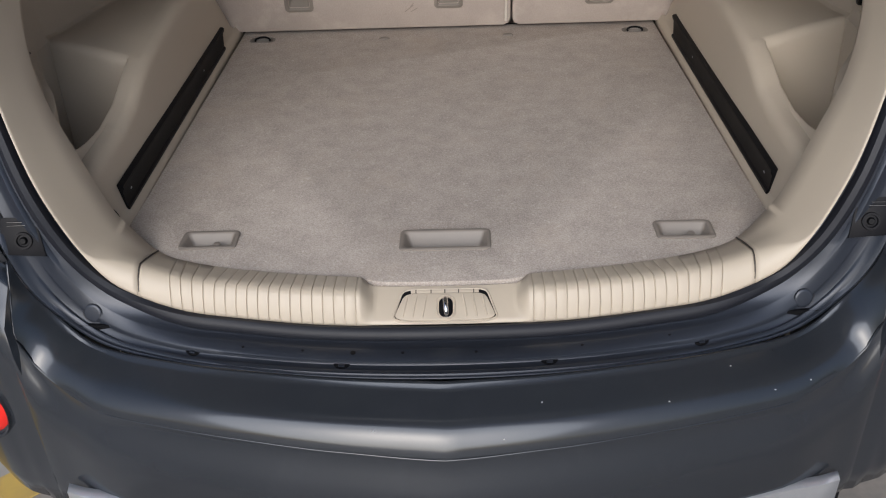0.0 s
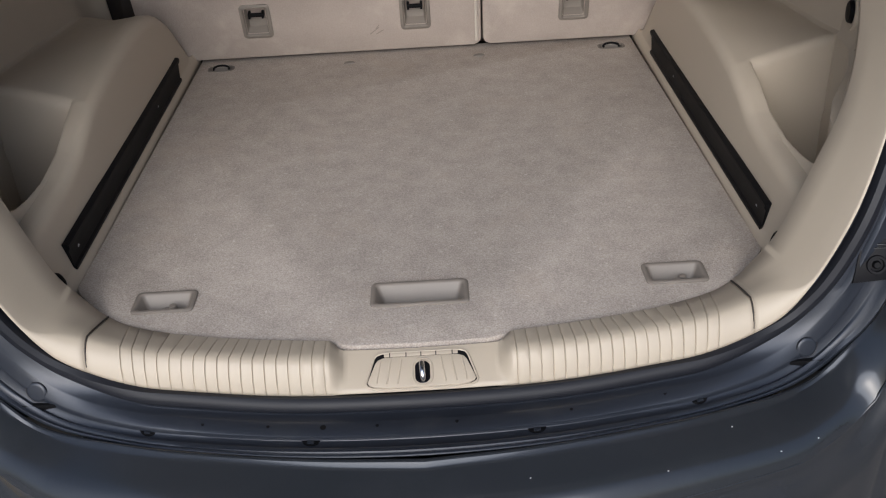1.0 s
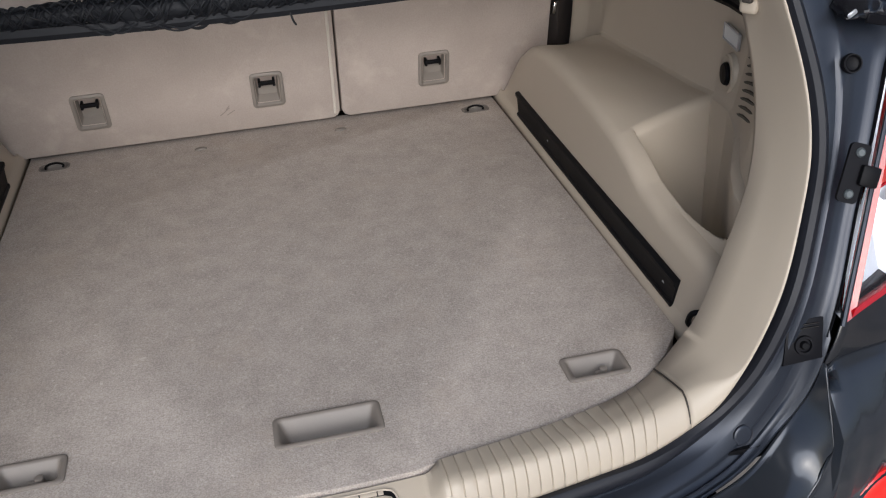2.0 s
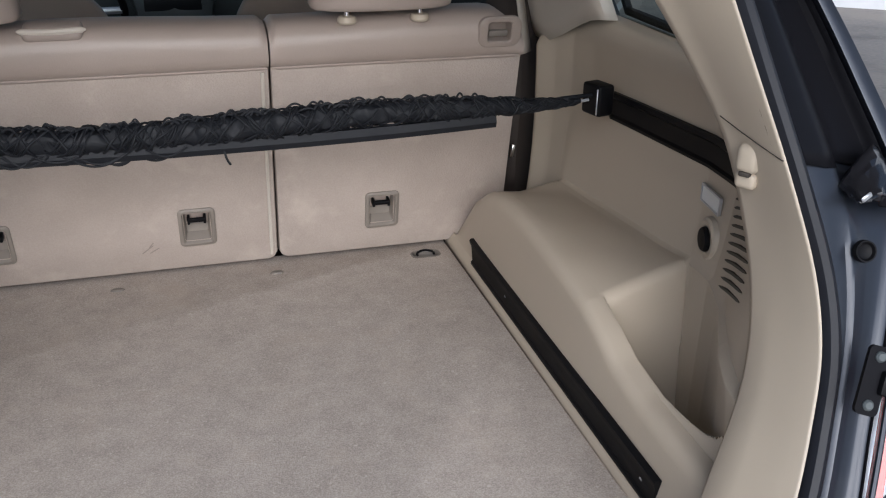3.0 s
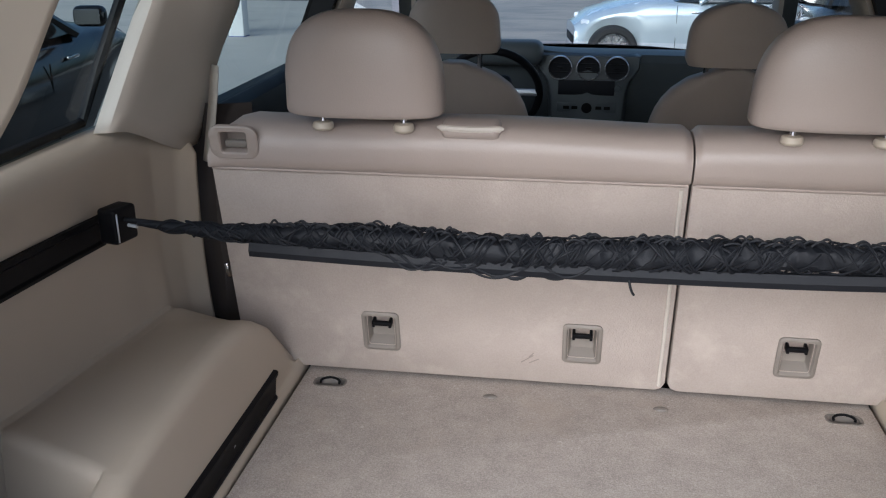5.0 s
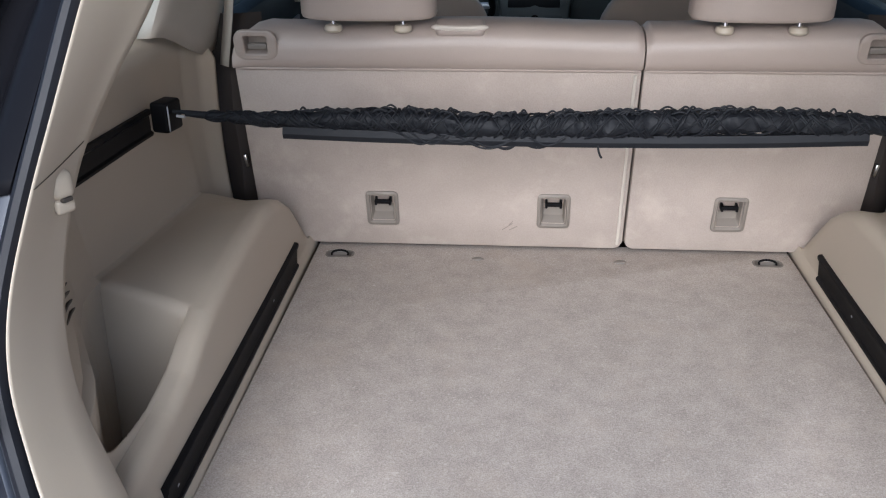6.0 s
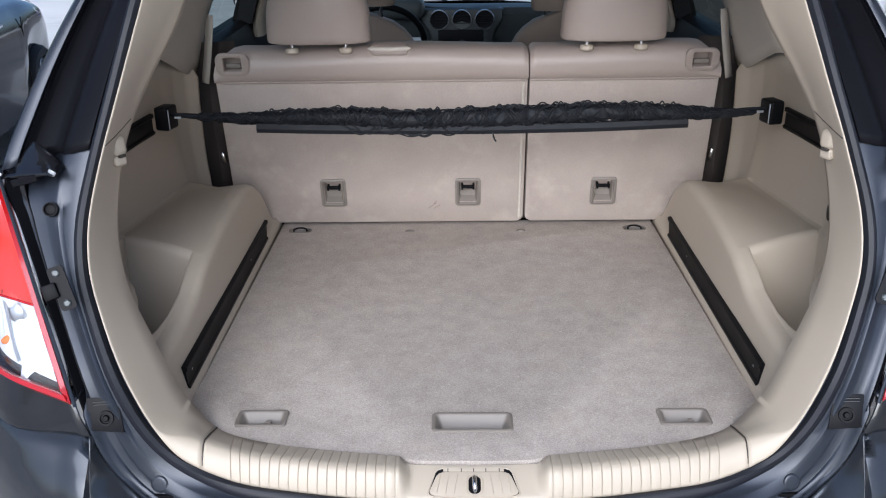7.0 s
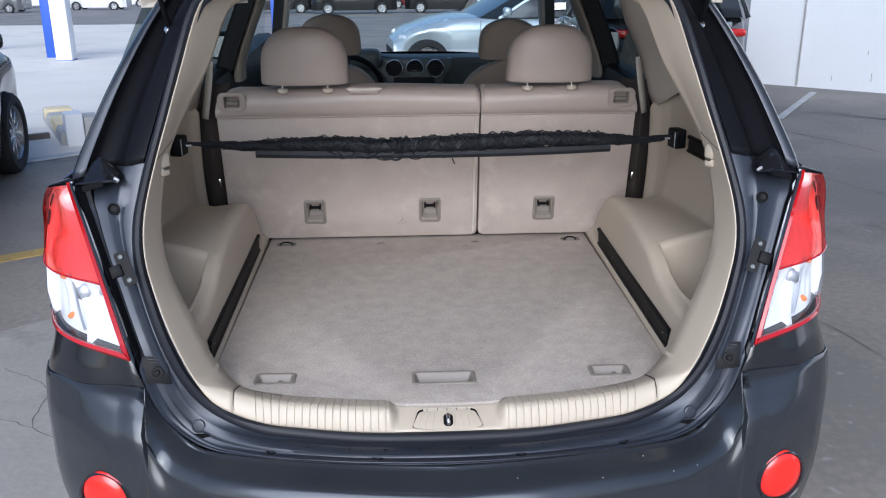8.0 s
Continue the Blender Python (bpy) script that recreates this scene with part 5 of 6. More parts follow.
def front_seat(cx, up):
    seat = thing("front_seat", "taupe front seat seen from behind, with headrest", "seat", "front seats")
    rings, n = [], 36
    for h in np.linspace(0, 1, 22):
        z = 0.62 + 0.635 * h
        w = 0.245 * (1 - 0.18 * h) * max(0.03, 1 - max(0.0, (h - 0.62) / 0.38) ** 3.0) ** 0.5
        d = 0.075 * (1 - 0.35 * h)
        y0 = 3.08 - 0.17 * h
        ring = []
        for k in range(n):
            a = 2 * math.pi * k / n
            ca, sa_ = math.cos(a), math.sin(a)
            ring.append((cx + w * math.copysign(abs(ca) ** 0.6, ca), y0 + d * math.copysign(abs(sa_) ** 0.7, sa_), z))
        rings.append(ring)
    part("seat_back", grid(rings, around=True, caps=True), LEATHER_DIM, seat, angle=60)
    rings = []
    for h in np.linspace(0, 1, 18):
        z = up + 0.165 * h
        w = 0.130 * (1 - 0.08 * h) * max(0.05, 1 - max(0.0, (h - 0.4) / 0.6) ** 3) ** 0.5 * (0.92 + 0.08 * min(1, h / 0.1))
        d = 0.055 * (1 - 0.4 * max(0, h - 0.5))
        ring = []
        for k in range(n):
            a = 2 * math.pi * k / n
            ca, sa_ = math.cos(a), math.sin(a)
            ring.append((cx + w * math.copysign(abs(ca) ** 0.6, ca), 2.905 - 0.02 * h + d * math.copysign(abs(sa_) ** 0.7, sa_), z))
        rings.append(ring)
    part("headrest", grid(rings, around=True, caps=True), LEATHER_DIM, seat, angle=60)
    for dx in (-0.07, 0.07):
        part("headrest_post", tube([(cx + dx, 2.915, 1.20), (cx + dx, 2.912, up + 0.03)], 0.007, 10), CHROME, seat)
    part("seat_cushion", block((0.50, 0.52, 0.18), Matrix.Translation((cx, 3.30, 0.66)), 0.05, 4), LEATHER_DIM, seat)


front_seat(-0.375, 1.286)
front_seat(0.375, 1.262)

# ---- the car's shell: sides, pillars, glass, roof, bonnet, wheels ----
BELTZ = 1.215


def side_x(y, z):
    """Half width of the body's outer skin."""
    w = linear([(0.84, 0.846), (0.90, 0.885), (0.98, 0.903), (1.10, 0.912), (1.5, 0.922), (2.6, 0.925), (4.2, 0.915), (4.7, 0.88), (5.0, 0.80)], y)
    return w - 0.02 * smooth(0.95, 1.22, z) - 0.05 * smooth(0.55, 0.30, z)


AXLES = (1.52, 4.22)
for s in (-1, 1):
    rings = []
    for y in np.linspace(1.10, 4.95, 70):
        low = 0.30
        for ax in AXLES:
            d = abs(y - ax)
            if d < 0.38:
                low = max(low, 0.34 + math.sqrt(0.38 ** 2 - d * d))
        top = BELTZ if y < 4.2 else BELTZ - 0.16 * smooth(4.1, 5.0, y)
        rings.append([(s * side_x(y, z), y, z) for z in np.linspace(low, top, 14)])
    part("body_side", grid(rings), PAINT, car, "dark grey body side", thick=0.004)
    # glasshouse posts
    def post(y0, y1, ytop0, ytop1, material, name, wide=0.05):
        rings = []
        for z in np.linspace(BELTZ, 1.70, 9):
            u = (z - BELTZ) / (1.70 - BELTZ)
            x = 0.875 - 0.205 * u ** 1.15
            a, b = y0 + (ytop0 - y0) * u, y1 + (ytop1 - y1) * u
            rings.append([(s * x, a, z), (s * x, b, z), (s * (x - wide), b, z), (s * (x - wide), a, z)])
        return part(name, grid(rings, around=True, caps=True), material, car)
    mp = post(2.96, 3.12, 2.97, 3.10, BLACK_PLASTIC, "middle_post", 0.075)
    rings = []
    for z in np.linspace(1.16, 1.70, 10):
        u = max(0.0, (z - BELTZ) / (1.70 - BELTZ))
        x = 0.80 - 0.205 * u ** 1.15
        rings.append([(s * (x + 0.004), 3.11, z), (s * (x + 0.004), 3.00, z), (s * (x - 0.014), 2.995, z), (s * (x - 0.030), 3.02, z), (s * (x - 0.032), 3.11, z)])
    # the darker beige holds the shade on this lining
    part("post_lining", grid(rings, around=True, caps=True), BEIGE_DARK, mp, "beige lining of the middle post, darkened as in shade")
    post(1.78, 2.12, 1.95, 2.34, PAINT, "rear_post", 0.025)
    # slanting windscreen post, its dark colour standing for the shade indoors
    rings = []
    for u in np.linspace(0, 1, 9):
        x, y, z = 0.83 - 0.20 * u, 4.55 - 1.05 * u, 1.10 + 0.58 * u
        rings.append([(s * x, y, z), (s * (x + 0.01), y - 0.09, z), (s * (x - 0.045), y - 0.09, z), (s * (x - 0.05), y, z)])
    wp = part("windscreen_post", grid(rings, around=True, caps=True), DASH, car, "windscreen post, coloured dark as in shade")
    rings = []
    for u in np.linspace(0, 1, 9):
        x, y, z = 0.783 - 0.20 * u, 4.53 - 1.05 * u, 1.10 + 0.58 * u
        rings.append([(s * x, y, z), (s * x, y - 0.10, z), (s * (x - 0.018), y - 0.105, z), (s * (x - 0.026), y - 0.06, z), (s * (x - 0.022), y, z)])
    part("post_lining", grid(rings, around=True, caps=True), PILLAR_CLOTH, wp, "pale lining of the windscreen post")
    # side panes
    for y0, y1, t0, t1, g in ((1.20, 1.80, 1.34, 1.96, GLASS_DARK), (2.12, 3.0, 2.34, 3.0, GLASS_DARK), (3.10, 4.40, 3.10, 3.60, GLASS)):
        rings = []
        for z in np.linspace(1.20, 1.69, 6):
            u = (z - BELTZ) / (1.70 - BELTZ)
            x = 0.862 - 0.20 * max(0, u) ** 1.15
            rings.append([(s * x, y0 + (t0 - y0) * u, z), (s * x, y1 + (t1 - y1) * u, z)])
        pn = part("side_window", grid(rings), g, car, "side window")
        pn.visible_shadow = False
    # dark window rubber along the quarter glass and the doors' sills
    part("window_rubber", tube([(s * 0.842, 1.32, 1.308), (s * 0.846, 1.50, 1.311), (s * 0.842, 1.765, 1.315), (s * 0.820, 1.80, 1.40), (s * 0.775, 1.86, 1.55), (s * 0.735, 1.93, 1.66)], 0.009, 8), RUBBER, car, "black window rubber")
    rings = []
    for y in np.linspace(2.05, 4.4, 24):
        rings.append([(s * 0.90, y, 1.222), (s * 0.84, y, 1.228), (s * 0.815, y, 1.215), (s * 0.80, y, 1.15), (s * 0.80, y, 1.0), (s * 0.79, y, 0.6)])
    part("door_lining", grid(rings), BLACK_PLASTIC, car, "dark door lining", thick=0.006)
    part("wood_strip", block((0.008, 0.75, 0.035), Matrix.Translation((s * 0.796, 2.65, 1.10)), 0.003), WOOD, car, "dark brown door strip")
    part("door_pull", tube(spline([(s * 0.795, 2.36, 1.165), (s * 0.785, 2.39, 1.172), (s * 0.785, 2.45, 1.172), (s * 0.795, 2.48, 1.165)], 12), 0.006, 8), CHROME, car, "chrome inner door handle")
    # outer mirror
    mir = part("door_mirror", block((0.20, 0.12, 0.15), Matrix.Translation((s * 1.02, 4.05, 1.20)), 0.05, 4), PAINT, car, "dark grey door mirror")
    part("mirror_glass", block((0.16, 0.004, 0.11), Matrix.Translation((s * 1.02, 3.989, 1.20)), 0.001, 1), CHROME, mir, "mirror glass")
    part("mirror_arm", block((0.12, 0.05, 0.04), Matrix.Translation((s * 0.92, 4.06, 1.16)), 0.015, 2), PAINT, mir)
    # wheel housings and wheels
    for ax in AXLES:
        wh = part("car_wheel", turned([(0.0, 0.10), (0.08, 0.105), (0.20, 0.09), (0.225, 0.10), (0.235, 0.11)], 40, Matrix.Translation((s * 0.79, ax, 0.34)) @ Matrix.Rotation(radians(90 * s), 4, "Y")), ALLOY, car, "alloy wheel")
        part("car_tyre", turned([(0.235, 0.10), (0.25, 0.118), (0.32, 0.11), (0.342, 0.08), (0.342, -0.08), (0.32, -0.11), (0.24, -0.11)], 40, Matrix.Translation((s * 0.79, ax, 0.34)) @ Matrix.Rotation(radians(90 * s), 4, "Y")), TYRE, wh)

# roof, headliner, floor, bonnet, windscreen
rings = []
for y, z, w in ((1.255, 1.748, 0.60), (1.40, 1.765, 0.655), (1.9, 1.775, 0.67), (2.6, 1.775, 0.67), (3.2, 1.755, 0.665), (3.52, 1.72, 0.655)):
    rings.append([(w * u, y, z - 0.055 * abs(u) ** 3) for u in np.linspace(-1, 1, 21)])
part("roof_skin", grid(rings), PAINT, car, "dark grey roof", thick=0.006)
rings = []
for y, z, w in ((1.225, 1.668, 0.44), (1.40, 1.690, 0.60), (1.9, 1.700, 0.645), (2.6, 1.70, 0.65), (3.2, 1.69, 0.645), (3.50, 1.665, 0.63)):
    rings.append([(w * u, y, z - 0.045 * abs(u) ** 3) for u in np.linspace(-1, 1, 21)])
part("headliner", grid(rings), PILLAR_CLOTH, car, "pale beige headliner", thick=0.006)
for s in (-1, 1):
    rings = []
    for y, z in ((1.22, 1.66), (1.5, 1.685), (2.0, 1.70), (3.5, 1.665)):
        rings.append([(s * (0.63 if y > 1.3 else 0.44), y, z - 0.045), (s * 0.685, y, z - 0.055), (s * 0.70, y, z + 0.01), (s * 0.66, y, z + 0.05)])
    part("roof_rail_lining", grid(rings), PILLAR_CLOTH, car, "pale roof side lining", thick=0.006)
rings = []
for u in np.linspace(0, 1, 7):
    z, y, w = 1.095 + 0.60 * u, 4.66 - 1.14 * u, 0.80 - 0.16 * u
    rings.append([(w * v, y - 0.06 * v * v, z) for v in np.linspace(-1, 1, 15)])
ws = part("windscreen", grid(rings), GLASS, car, "clear windscreen")
ws.visible_shadow = False
rings = []
for y, z, w in ((4.60, 1.09, 0.80), (4.72, 1.075, 0.80), (4.95, 1.00, 0.77), (5.08, 0.90, 0.72), (5.13, 0.70, 0.70), (5.14, 0.45, 0.68), (5.10, 0.30, 0.62)):
    rings.append([(w * u, y - 0.12 * abs(u) ** 3, z - 0.05 * u * u) for u in np.linspace(-1, 1, 17)])
part("bonnet", grid(rings), PAINT, car, "dark grey bonnet and front", thick=0.006)
part("cabin_floor", block((1.62, 3.4, 0.04), Matrix.Translation((0, 3.1, 0.40))), DASH, car, "dark cabin floor")
part("underbody", block((1.40, 4.2, 0.10), Matrix.Translation((0, 2.9, 0.27))), BLACK_PLASTIC, car, "dark underbody")

# raised tailgate on its two gas struts
gm = Matrix.Translation((0, 1.25, 1.78)) @ Matrix.Rotation(radians(-203), 4, "X")
gate = new("tailgate")
gate.parent = car
tagged(gate, "raised dark grey tailgate with its window")


def gate_point(u, v, d=0.0):
    w = 0.60 + 0.16 * smooth(0.1, 0.75, u) - 0.12 * smooth(0.8, 1.0, u)
    return gm @ Vector((w * v, 0.02 + 1.02 * u, 0.05 * math.sin(math.pi * u) - 0.05 * v * v + d))


for v0, v1, u0, u1 in ((-1, 1, 0.0, 0.10), (-1, 1, 0.54, 1.0), (-1, -0.86, 0.10, 0.54), (0.86, 1, 0.10, 0.54)):
    part("gate_frame", grid([[gate_point(u0 + (u1 - u0) * i / 8, v0 + (v1 - v0) * k / 12) for k in range(13)] for i in range(9)]), PAINT, gate, thick=0.04)
gw = part("gate_window", grid([[gate_point(0.10 + 0.44 * i / 8, -0.86 + 1.72 * k / 12) for k in range(13)] for i in range(9)]), GLASS, gate, "tailgate window")
gw.visible_shadow = False
for s in (-1, 1):
    foot, head = Vector((s * 0.600, 1.112, 1.560)), gm @ Vector((s * 0.62, 0.48, -0.05))
    mid = foot.lerp(head, 0.5)
    st = part("gas_strut", tube([foot, mid], 0.006, 10), BLACK_PLASTIC, car, "black gas strut")
    part("strut_body", tube([mid, head], 0.011, 10), BLACK_PLASTIC, st)
    part("strut_joint", turned([(0.0, 0.014), (0.008, 0.012), (0.013, 0.006), (0.013, -0.012)], 16, Matrix.Translation(foot) @ Matrix.Rotation(radians(90), 4, "X")), CHROME, st, "bright ball joint")

# outer skin of the rear pillars above the lamps
for s in (-1, 1):
    rings = []
    for i in range(N):
        q = ed[i]
        if q.x * s > 0.3 and 1.245 < q.z < 1.72 and i * s > MID * s:
            u = max(0.0, (q.z - BELTZ) / (1.70 - BELTZ))
            xo = 0.826 - 0.235 * u ** 1.1
            k = max(abs(q.x) + 0.006, xo)
            rings.append([q + Vector((0, 0.012, 0)), q + Vector((0, -0.004, 0)), q + Vector((s * 0.005, 0.004, 0)), Vector((s * (abs(q.x) + (k - abs(q.x)) * 0.6), q.y + 0.05, q.z + 0.004)), Vector((s * k, q.y + 0.14, q.z + 0.006)), Vector((s * k, q.y + 0.30, q.z + 0.006))])
    part("pillar_skin", grid(rings), PAINT, car, "dark painted rear pillar", thick=0.004)

# ---- tail lamps ----
for s in (-1, 1):
    lamp = new("tail_lamp")
    lamp.parent = car
    tagged(lamp, "tail lamp with red upper and clear lower lens")
    INL = [(0.915, 0.6665, 0.766), (1.00, 0.700, 0.808), (1.085, 0.735, 0.853), (1.17, 0.770, 0.898), (1.255, 0.8055, 0.944)]
    OUTL = [(0.915, 0.885, 0.955), (0.97, 0.900, 0.975), (1.06, 0.909, 1.02), (1.14, 0.906, 1.06), (1.19, 0.892, 1.045), (1.23, 0.862, 1.01), (1.262, 0.818, 0.962)]

    def lamp_point(u, v, lift=0.0):
        z = 0.915 + 0.345 * v
        xi, yi = linear([(q[0], q[1]) for q in INL], z), linear([(q[0], q[2]) for q in INL], z)
        xo, yo = linear([(q[0], q[1]) for q in OUTL], z), linear([(q[0], q[2]) for q in OUTL], z)
        z2 = z + 0.050 * u * (1 - v) * (1 - 0.3 * u)
        bulge = 0.030 * math.sin(math.pi * min(1, u)) + 0.028 * math.sin(math.pi * u) * u
        nx, ny = 0.55, -0.83
        return Vector((s * (xi + (xo - xi) * u + nx * (bulge + lift)), yi + (yo - yi) * u + ny * (bulge + lift), z2))

    def lamp_sheet(u0, u1, v0, v1, lift, nu=16, nv=14):
        return grid([[lamp_point(u0 + (u1 - u0) * i / nu, v0 + (v1 - v0) * j / nv, lift) for i in range(nu + 1)] for j in range(nv + 1)])
    # body skin between the lamp and the bumper's top
    lows = spline([(x - 0.006 * smooth(0.82, 0.88, x), y + lean_back(x, 0.86), z - 0.006) for (x, y), z in zip(base, tops) if x >= 0.643], 22)
    highs = [lamp_point(u, 0.0, -0.004) for u in np.linspace(0, 1.0, 16)]
    highs += [Vector((s * 0.905, y, 0.955)) for y in (0.985, 1.02, 1.05, 1.08, 1.11, 1.14)]
    rings = [[Vector((s * p.x, p.y + 0.006, p.z)), Vector((s * p.x, p.y + 0.004, p.z + 0.012)), Vector((s * p.x, p.y, p.z)).lerp(q, 0.6), q, q + Vector((-s * 0.01, 0.02, 0.012))] for p, q in zip(lows, highs)]
    part("quarter_panel", grid(rings), PAINT, car, "glossy dark quarter panel under the lamp", thick=0.003)
    rings = [[lamp_point(1.0, v, 0.0), lamp_point(1.0, v, 0.0) + Vector((s * 0.004, 0.05, 0)), Vector((s * (lamp_point(1.0, v).x * s - 0.004 + 0.012 * (1 - v)), 1.14, 0.955 + 0.30 * v))] for v in np.linspace(0, 1, 8)]
    part("quarter_side", grid(rings), PAINT, car, "dark body side beside the lamp", thick=0.003)
    # stepped reflector housing: upper bowl, lower facets
    rows = []
    for j in range(45):
        v = j / 44
        row = []
        for i in range(33):
            u = 0.028 + 0.972 * i / 32
            dip = -0.016 - 0.030 * math.sin(math.pi * u) ** 0.7 * (math.sin(math.pi * min(1, max(0, (v - 0.42) / 0.56))) if v > 0.42 else 0.8 * math.sin(math.pi * v / 0.42))
            dip += (0.0022 if v < 0.42 else 0.0007) * math.sin(52 * u) * math.sin(math.pi * u) * smooth(0.05, 0.15, v) + (0.010 if 0.36 < u < 0.42 and v < 0.39 else 0.0)
            row.append(lamp_point(u, v, 0.002 if i == 32 and j < 43 else -0.008 if j > 42 else (dip if i > 0 and j > 0 else -0.010)))
        rows.append(row)
    part("lamp_housing", grid(rows), LAMP_WHITE, lamp, "pale reflector housing", thick=0.002, angle=25)
    rl = part("red_lens", lamp_sheet(0.02, 1.0, 0.42, 0.985, 0.004), RED_PANE, lamp, "red upper lens")
    rl.visible_shadow = False
    part("lens_joint", tube([lamp_point(u, 0.42, 0.004) for u in np.linspace(0.04, 0.98, 16)], 0.0022, 6), RED_RIM, lamp, "dark joint between the lenses")
    cl = part("clear_lens", lamp_sheet(0.03, 1.0, 0.030, 0.42, 0.003), CLEAR_LENS, lamp, "clear lower lens")
    cl.visible_shadow = False
    rim = [lamp_point(u, 0.0, 0.003) for u in np.linspace(1.0, 0.0, 18)] + [lamp_point(0.0, v, 0.003) for v in np.linspace(0.05, 1.0, 20)]
    rings = []
    for i, p in enumerate(rim):
        low = i < 18
        q = lamp_point(np.linspace(1.0, 0.0, 18)[i], 0.036, 0.006) if low else lamp_point(0.034 - 0.006 * (i - 18) / 20, np.linspace(0.05, 1.0, 20)[i - 18], 0.006)
        rings.append([p + Vector((0, 0.02, 0)), p, p.lerp(q, 0.5) + Vector((s * 0.002, -0.003, 0)), q, q + Vector((0, 0.008, 0))])
    part("red_rim", grid(rings), RED_RIM, lamp, "deep red lamp rim", thick=0.001)
    part("lamp_gasket", tube([lamp_point(-0.035, v, 0.004) for v in np.linspace(0.0, 0.99, 20)], 0.0032, 6), CHANNEL, lamp, "thin grey edge of the lamp")
    part("lamp_cap", grid([[lamp_point(u, 0.985, 0.005), lamp_point(u, 1.0, 0.002), lamp_point(u, 1.004, -0.015), lamp_point(u, 1.0, -0.05) + Vector((0, 0.02, 0))] for u in np.linspace(0, 1, 12)]), BLACK_SATIN, lamp, "black cap on the lamp")
    for u, v, m_, r in ((0.60, 0.355, ORANGE, 0.012), (0.40, 0.29, SILVER, 0.022), (0.62, 0.10, ORANGE, 0.008), (0.17, 0.33, SILVER, 0.010)):
        c = lamp_point(u, v, -0.030)
        part("bulb", turned([(r, -0.012), (r * 0.95, 0.0), (r * 0.6, 0.008), (0.0, 0.010)], 18, Matrix.Translation(c) @ Vector((s * 0.5, -0.85, 0)).to_track_quat("Z", "Y").to_matrix().to_4x4()), m_, lamp, "lamp bulb")
    part("bulb_divider", tube([lamp_point(0.40, v, -0.014) for v in np.linspace(0.08, 0.39, 6)], 0.003, 6), SILVER, lamp, "silver divider in the lamp")

# ---- small things on the flange ----
for s in (-1, 1):
    # stud hole plug, screw bracket, bumper stop, sheet metal cap
    def on_flange(x, y, z, u=(0, 0)):
        n = Vector((s * -0.15, -0.92, 0.38)).normalized()
        return Matrix.Translation((s * x, y, z)) @ n.to_track_quat("Z", "Y").to_matrix().to_4x4()
    part("flange_plug", turned([(0.0, -0.004), (0.006, -0.004), (0.0085, -0.003), (0.0105, 0.0005), (0.012, 0.0006), (0.0128, -0.006)], 20, on_flange(0.706, 0.898, 1.211)), BLACK_PLASTIC, car, "round dark plug")
    part("flange_plug", turned([(0.0, 0.003), (0.005, 0.003), (0.007, 0.0045), (0.0095, 0.003), (0.010, -0.006)], 18, on_flange(0.655, 0.822, 0.985)), BLACK_PLASTIC, car, "round dark plug")
    bm_ = on_flange(0.669, 0.813, 1.105)
    br = part("wedge_bracket", plate(round_rect(0.026, 0.074, 0.006), 0.005, bm_ @ Matrix.Rotation(radians(-17 * s), 4, "Z")), BLACK_SATIN, car, "black screwed wedge bracket")
    for d in (-0.026, 0.026):
        part("bracket_screw", turned([(0.0, 0.004), (0.004, 0.004), (0.006, 0.002), (0.0062, -0.001)], 14, bm_ @ Matrix.Rotation(radians(-17 * s), 4, "Z") @ Matrix.Translation((0, d, 0.005))), DASH_SILVER, br, "grey screw")
    part("bracket_block", block((0.024, 0.026, 0.013), bm_ @ Matrix.Rotation(radians(-17 * s), 4, "Z") @ Matrix.Translation((s * 0.018, 0, 0.006)), 0.003), BLACK_PLASTIC, br, "protruding black guide")
    bm_ = on_flange(0.614, 0.778, 0.885)
    bs = part("stop_bracket", plate([(s * x, y) for x, y in ((-0.017, 0.030), (0.034, 0.033), (0.036, -0.022), (-0.024, -0.031))][::s], 0.005, bm_, 0.0015), BLACK_SATIN, car, "black bump stop bracket")
    for y, tilt in ((0.024, 4), (0.019, 4)):
        part("bracket_fold", block((0.036, 0.0022, 0.0035), bm_ @ Matrix.Translation((s * 0.006, y, 0.0055)) @ Matrix.Rotation(radians(tilt * s), 4, "Z"), 0.0009, 1), BLACK_GLOSS, bs, "glossy folded edge")
    part("stop_ring", turned([(0.0085, 0.004), (0.0095, 0.0085), (0.0125, 0.0085), (0.0135, 0.004)], 24, bm_ @ Matrix.Translation((s * 0.004, -0.004, 0.0))), BLACK_SATIN, bs, "raised black ring")
    part("stop_bolt", turned([(0.0, 0.010), (0.004, 0.010), (0.0055, 0.007), (0.006, 0.004)], 18, bm_ @ Matrix.Translation((s * 0.004, -0.004, 0.0))), BLACK_PLASTIC, bs, "dark bolt")
    # crumpled glossy film at the lamp's top
    rings = []
    rr = random.Random(3 + s)
    for i in range(15):
        u = i / 14
        row = []
        for j in range(9):
            v = j / 8
            rise = 0.046 * min(1.0, u / 0.42, (1 - u) / 0.5) ** 0.8 + 0.004
            p = Vector((0.688 + 0.114 * u, 0.912 + 0.040 * u + 0.040 * v, 1.268 - 0.016 * u + rise * v))
            p += Vector((rr.uniform(-1, 1), rr.uniform(-1, 1), rr.uniform(-1, 1))) * 0.0016
            row.append((s * p.x, p.y - 0.010, p.z))
        rings.append(row)
    part("film_clip", block((0.013, 0.003, 0.007), Matrix.Translation((s * 0.692, 0.899, 1.275)) @ Matrix.Rotation(radians(-35 * s), 4, "Y"), 0.0015, 1), SILVER, car, "small bright clip")
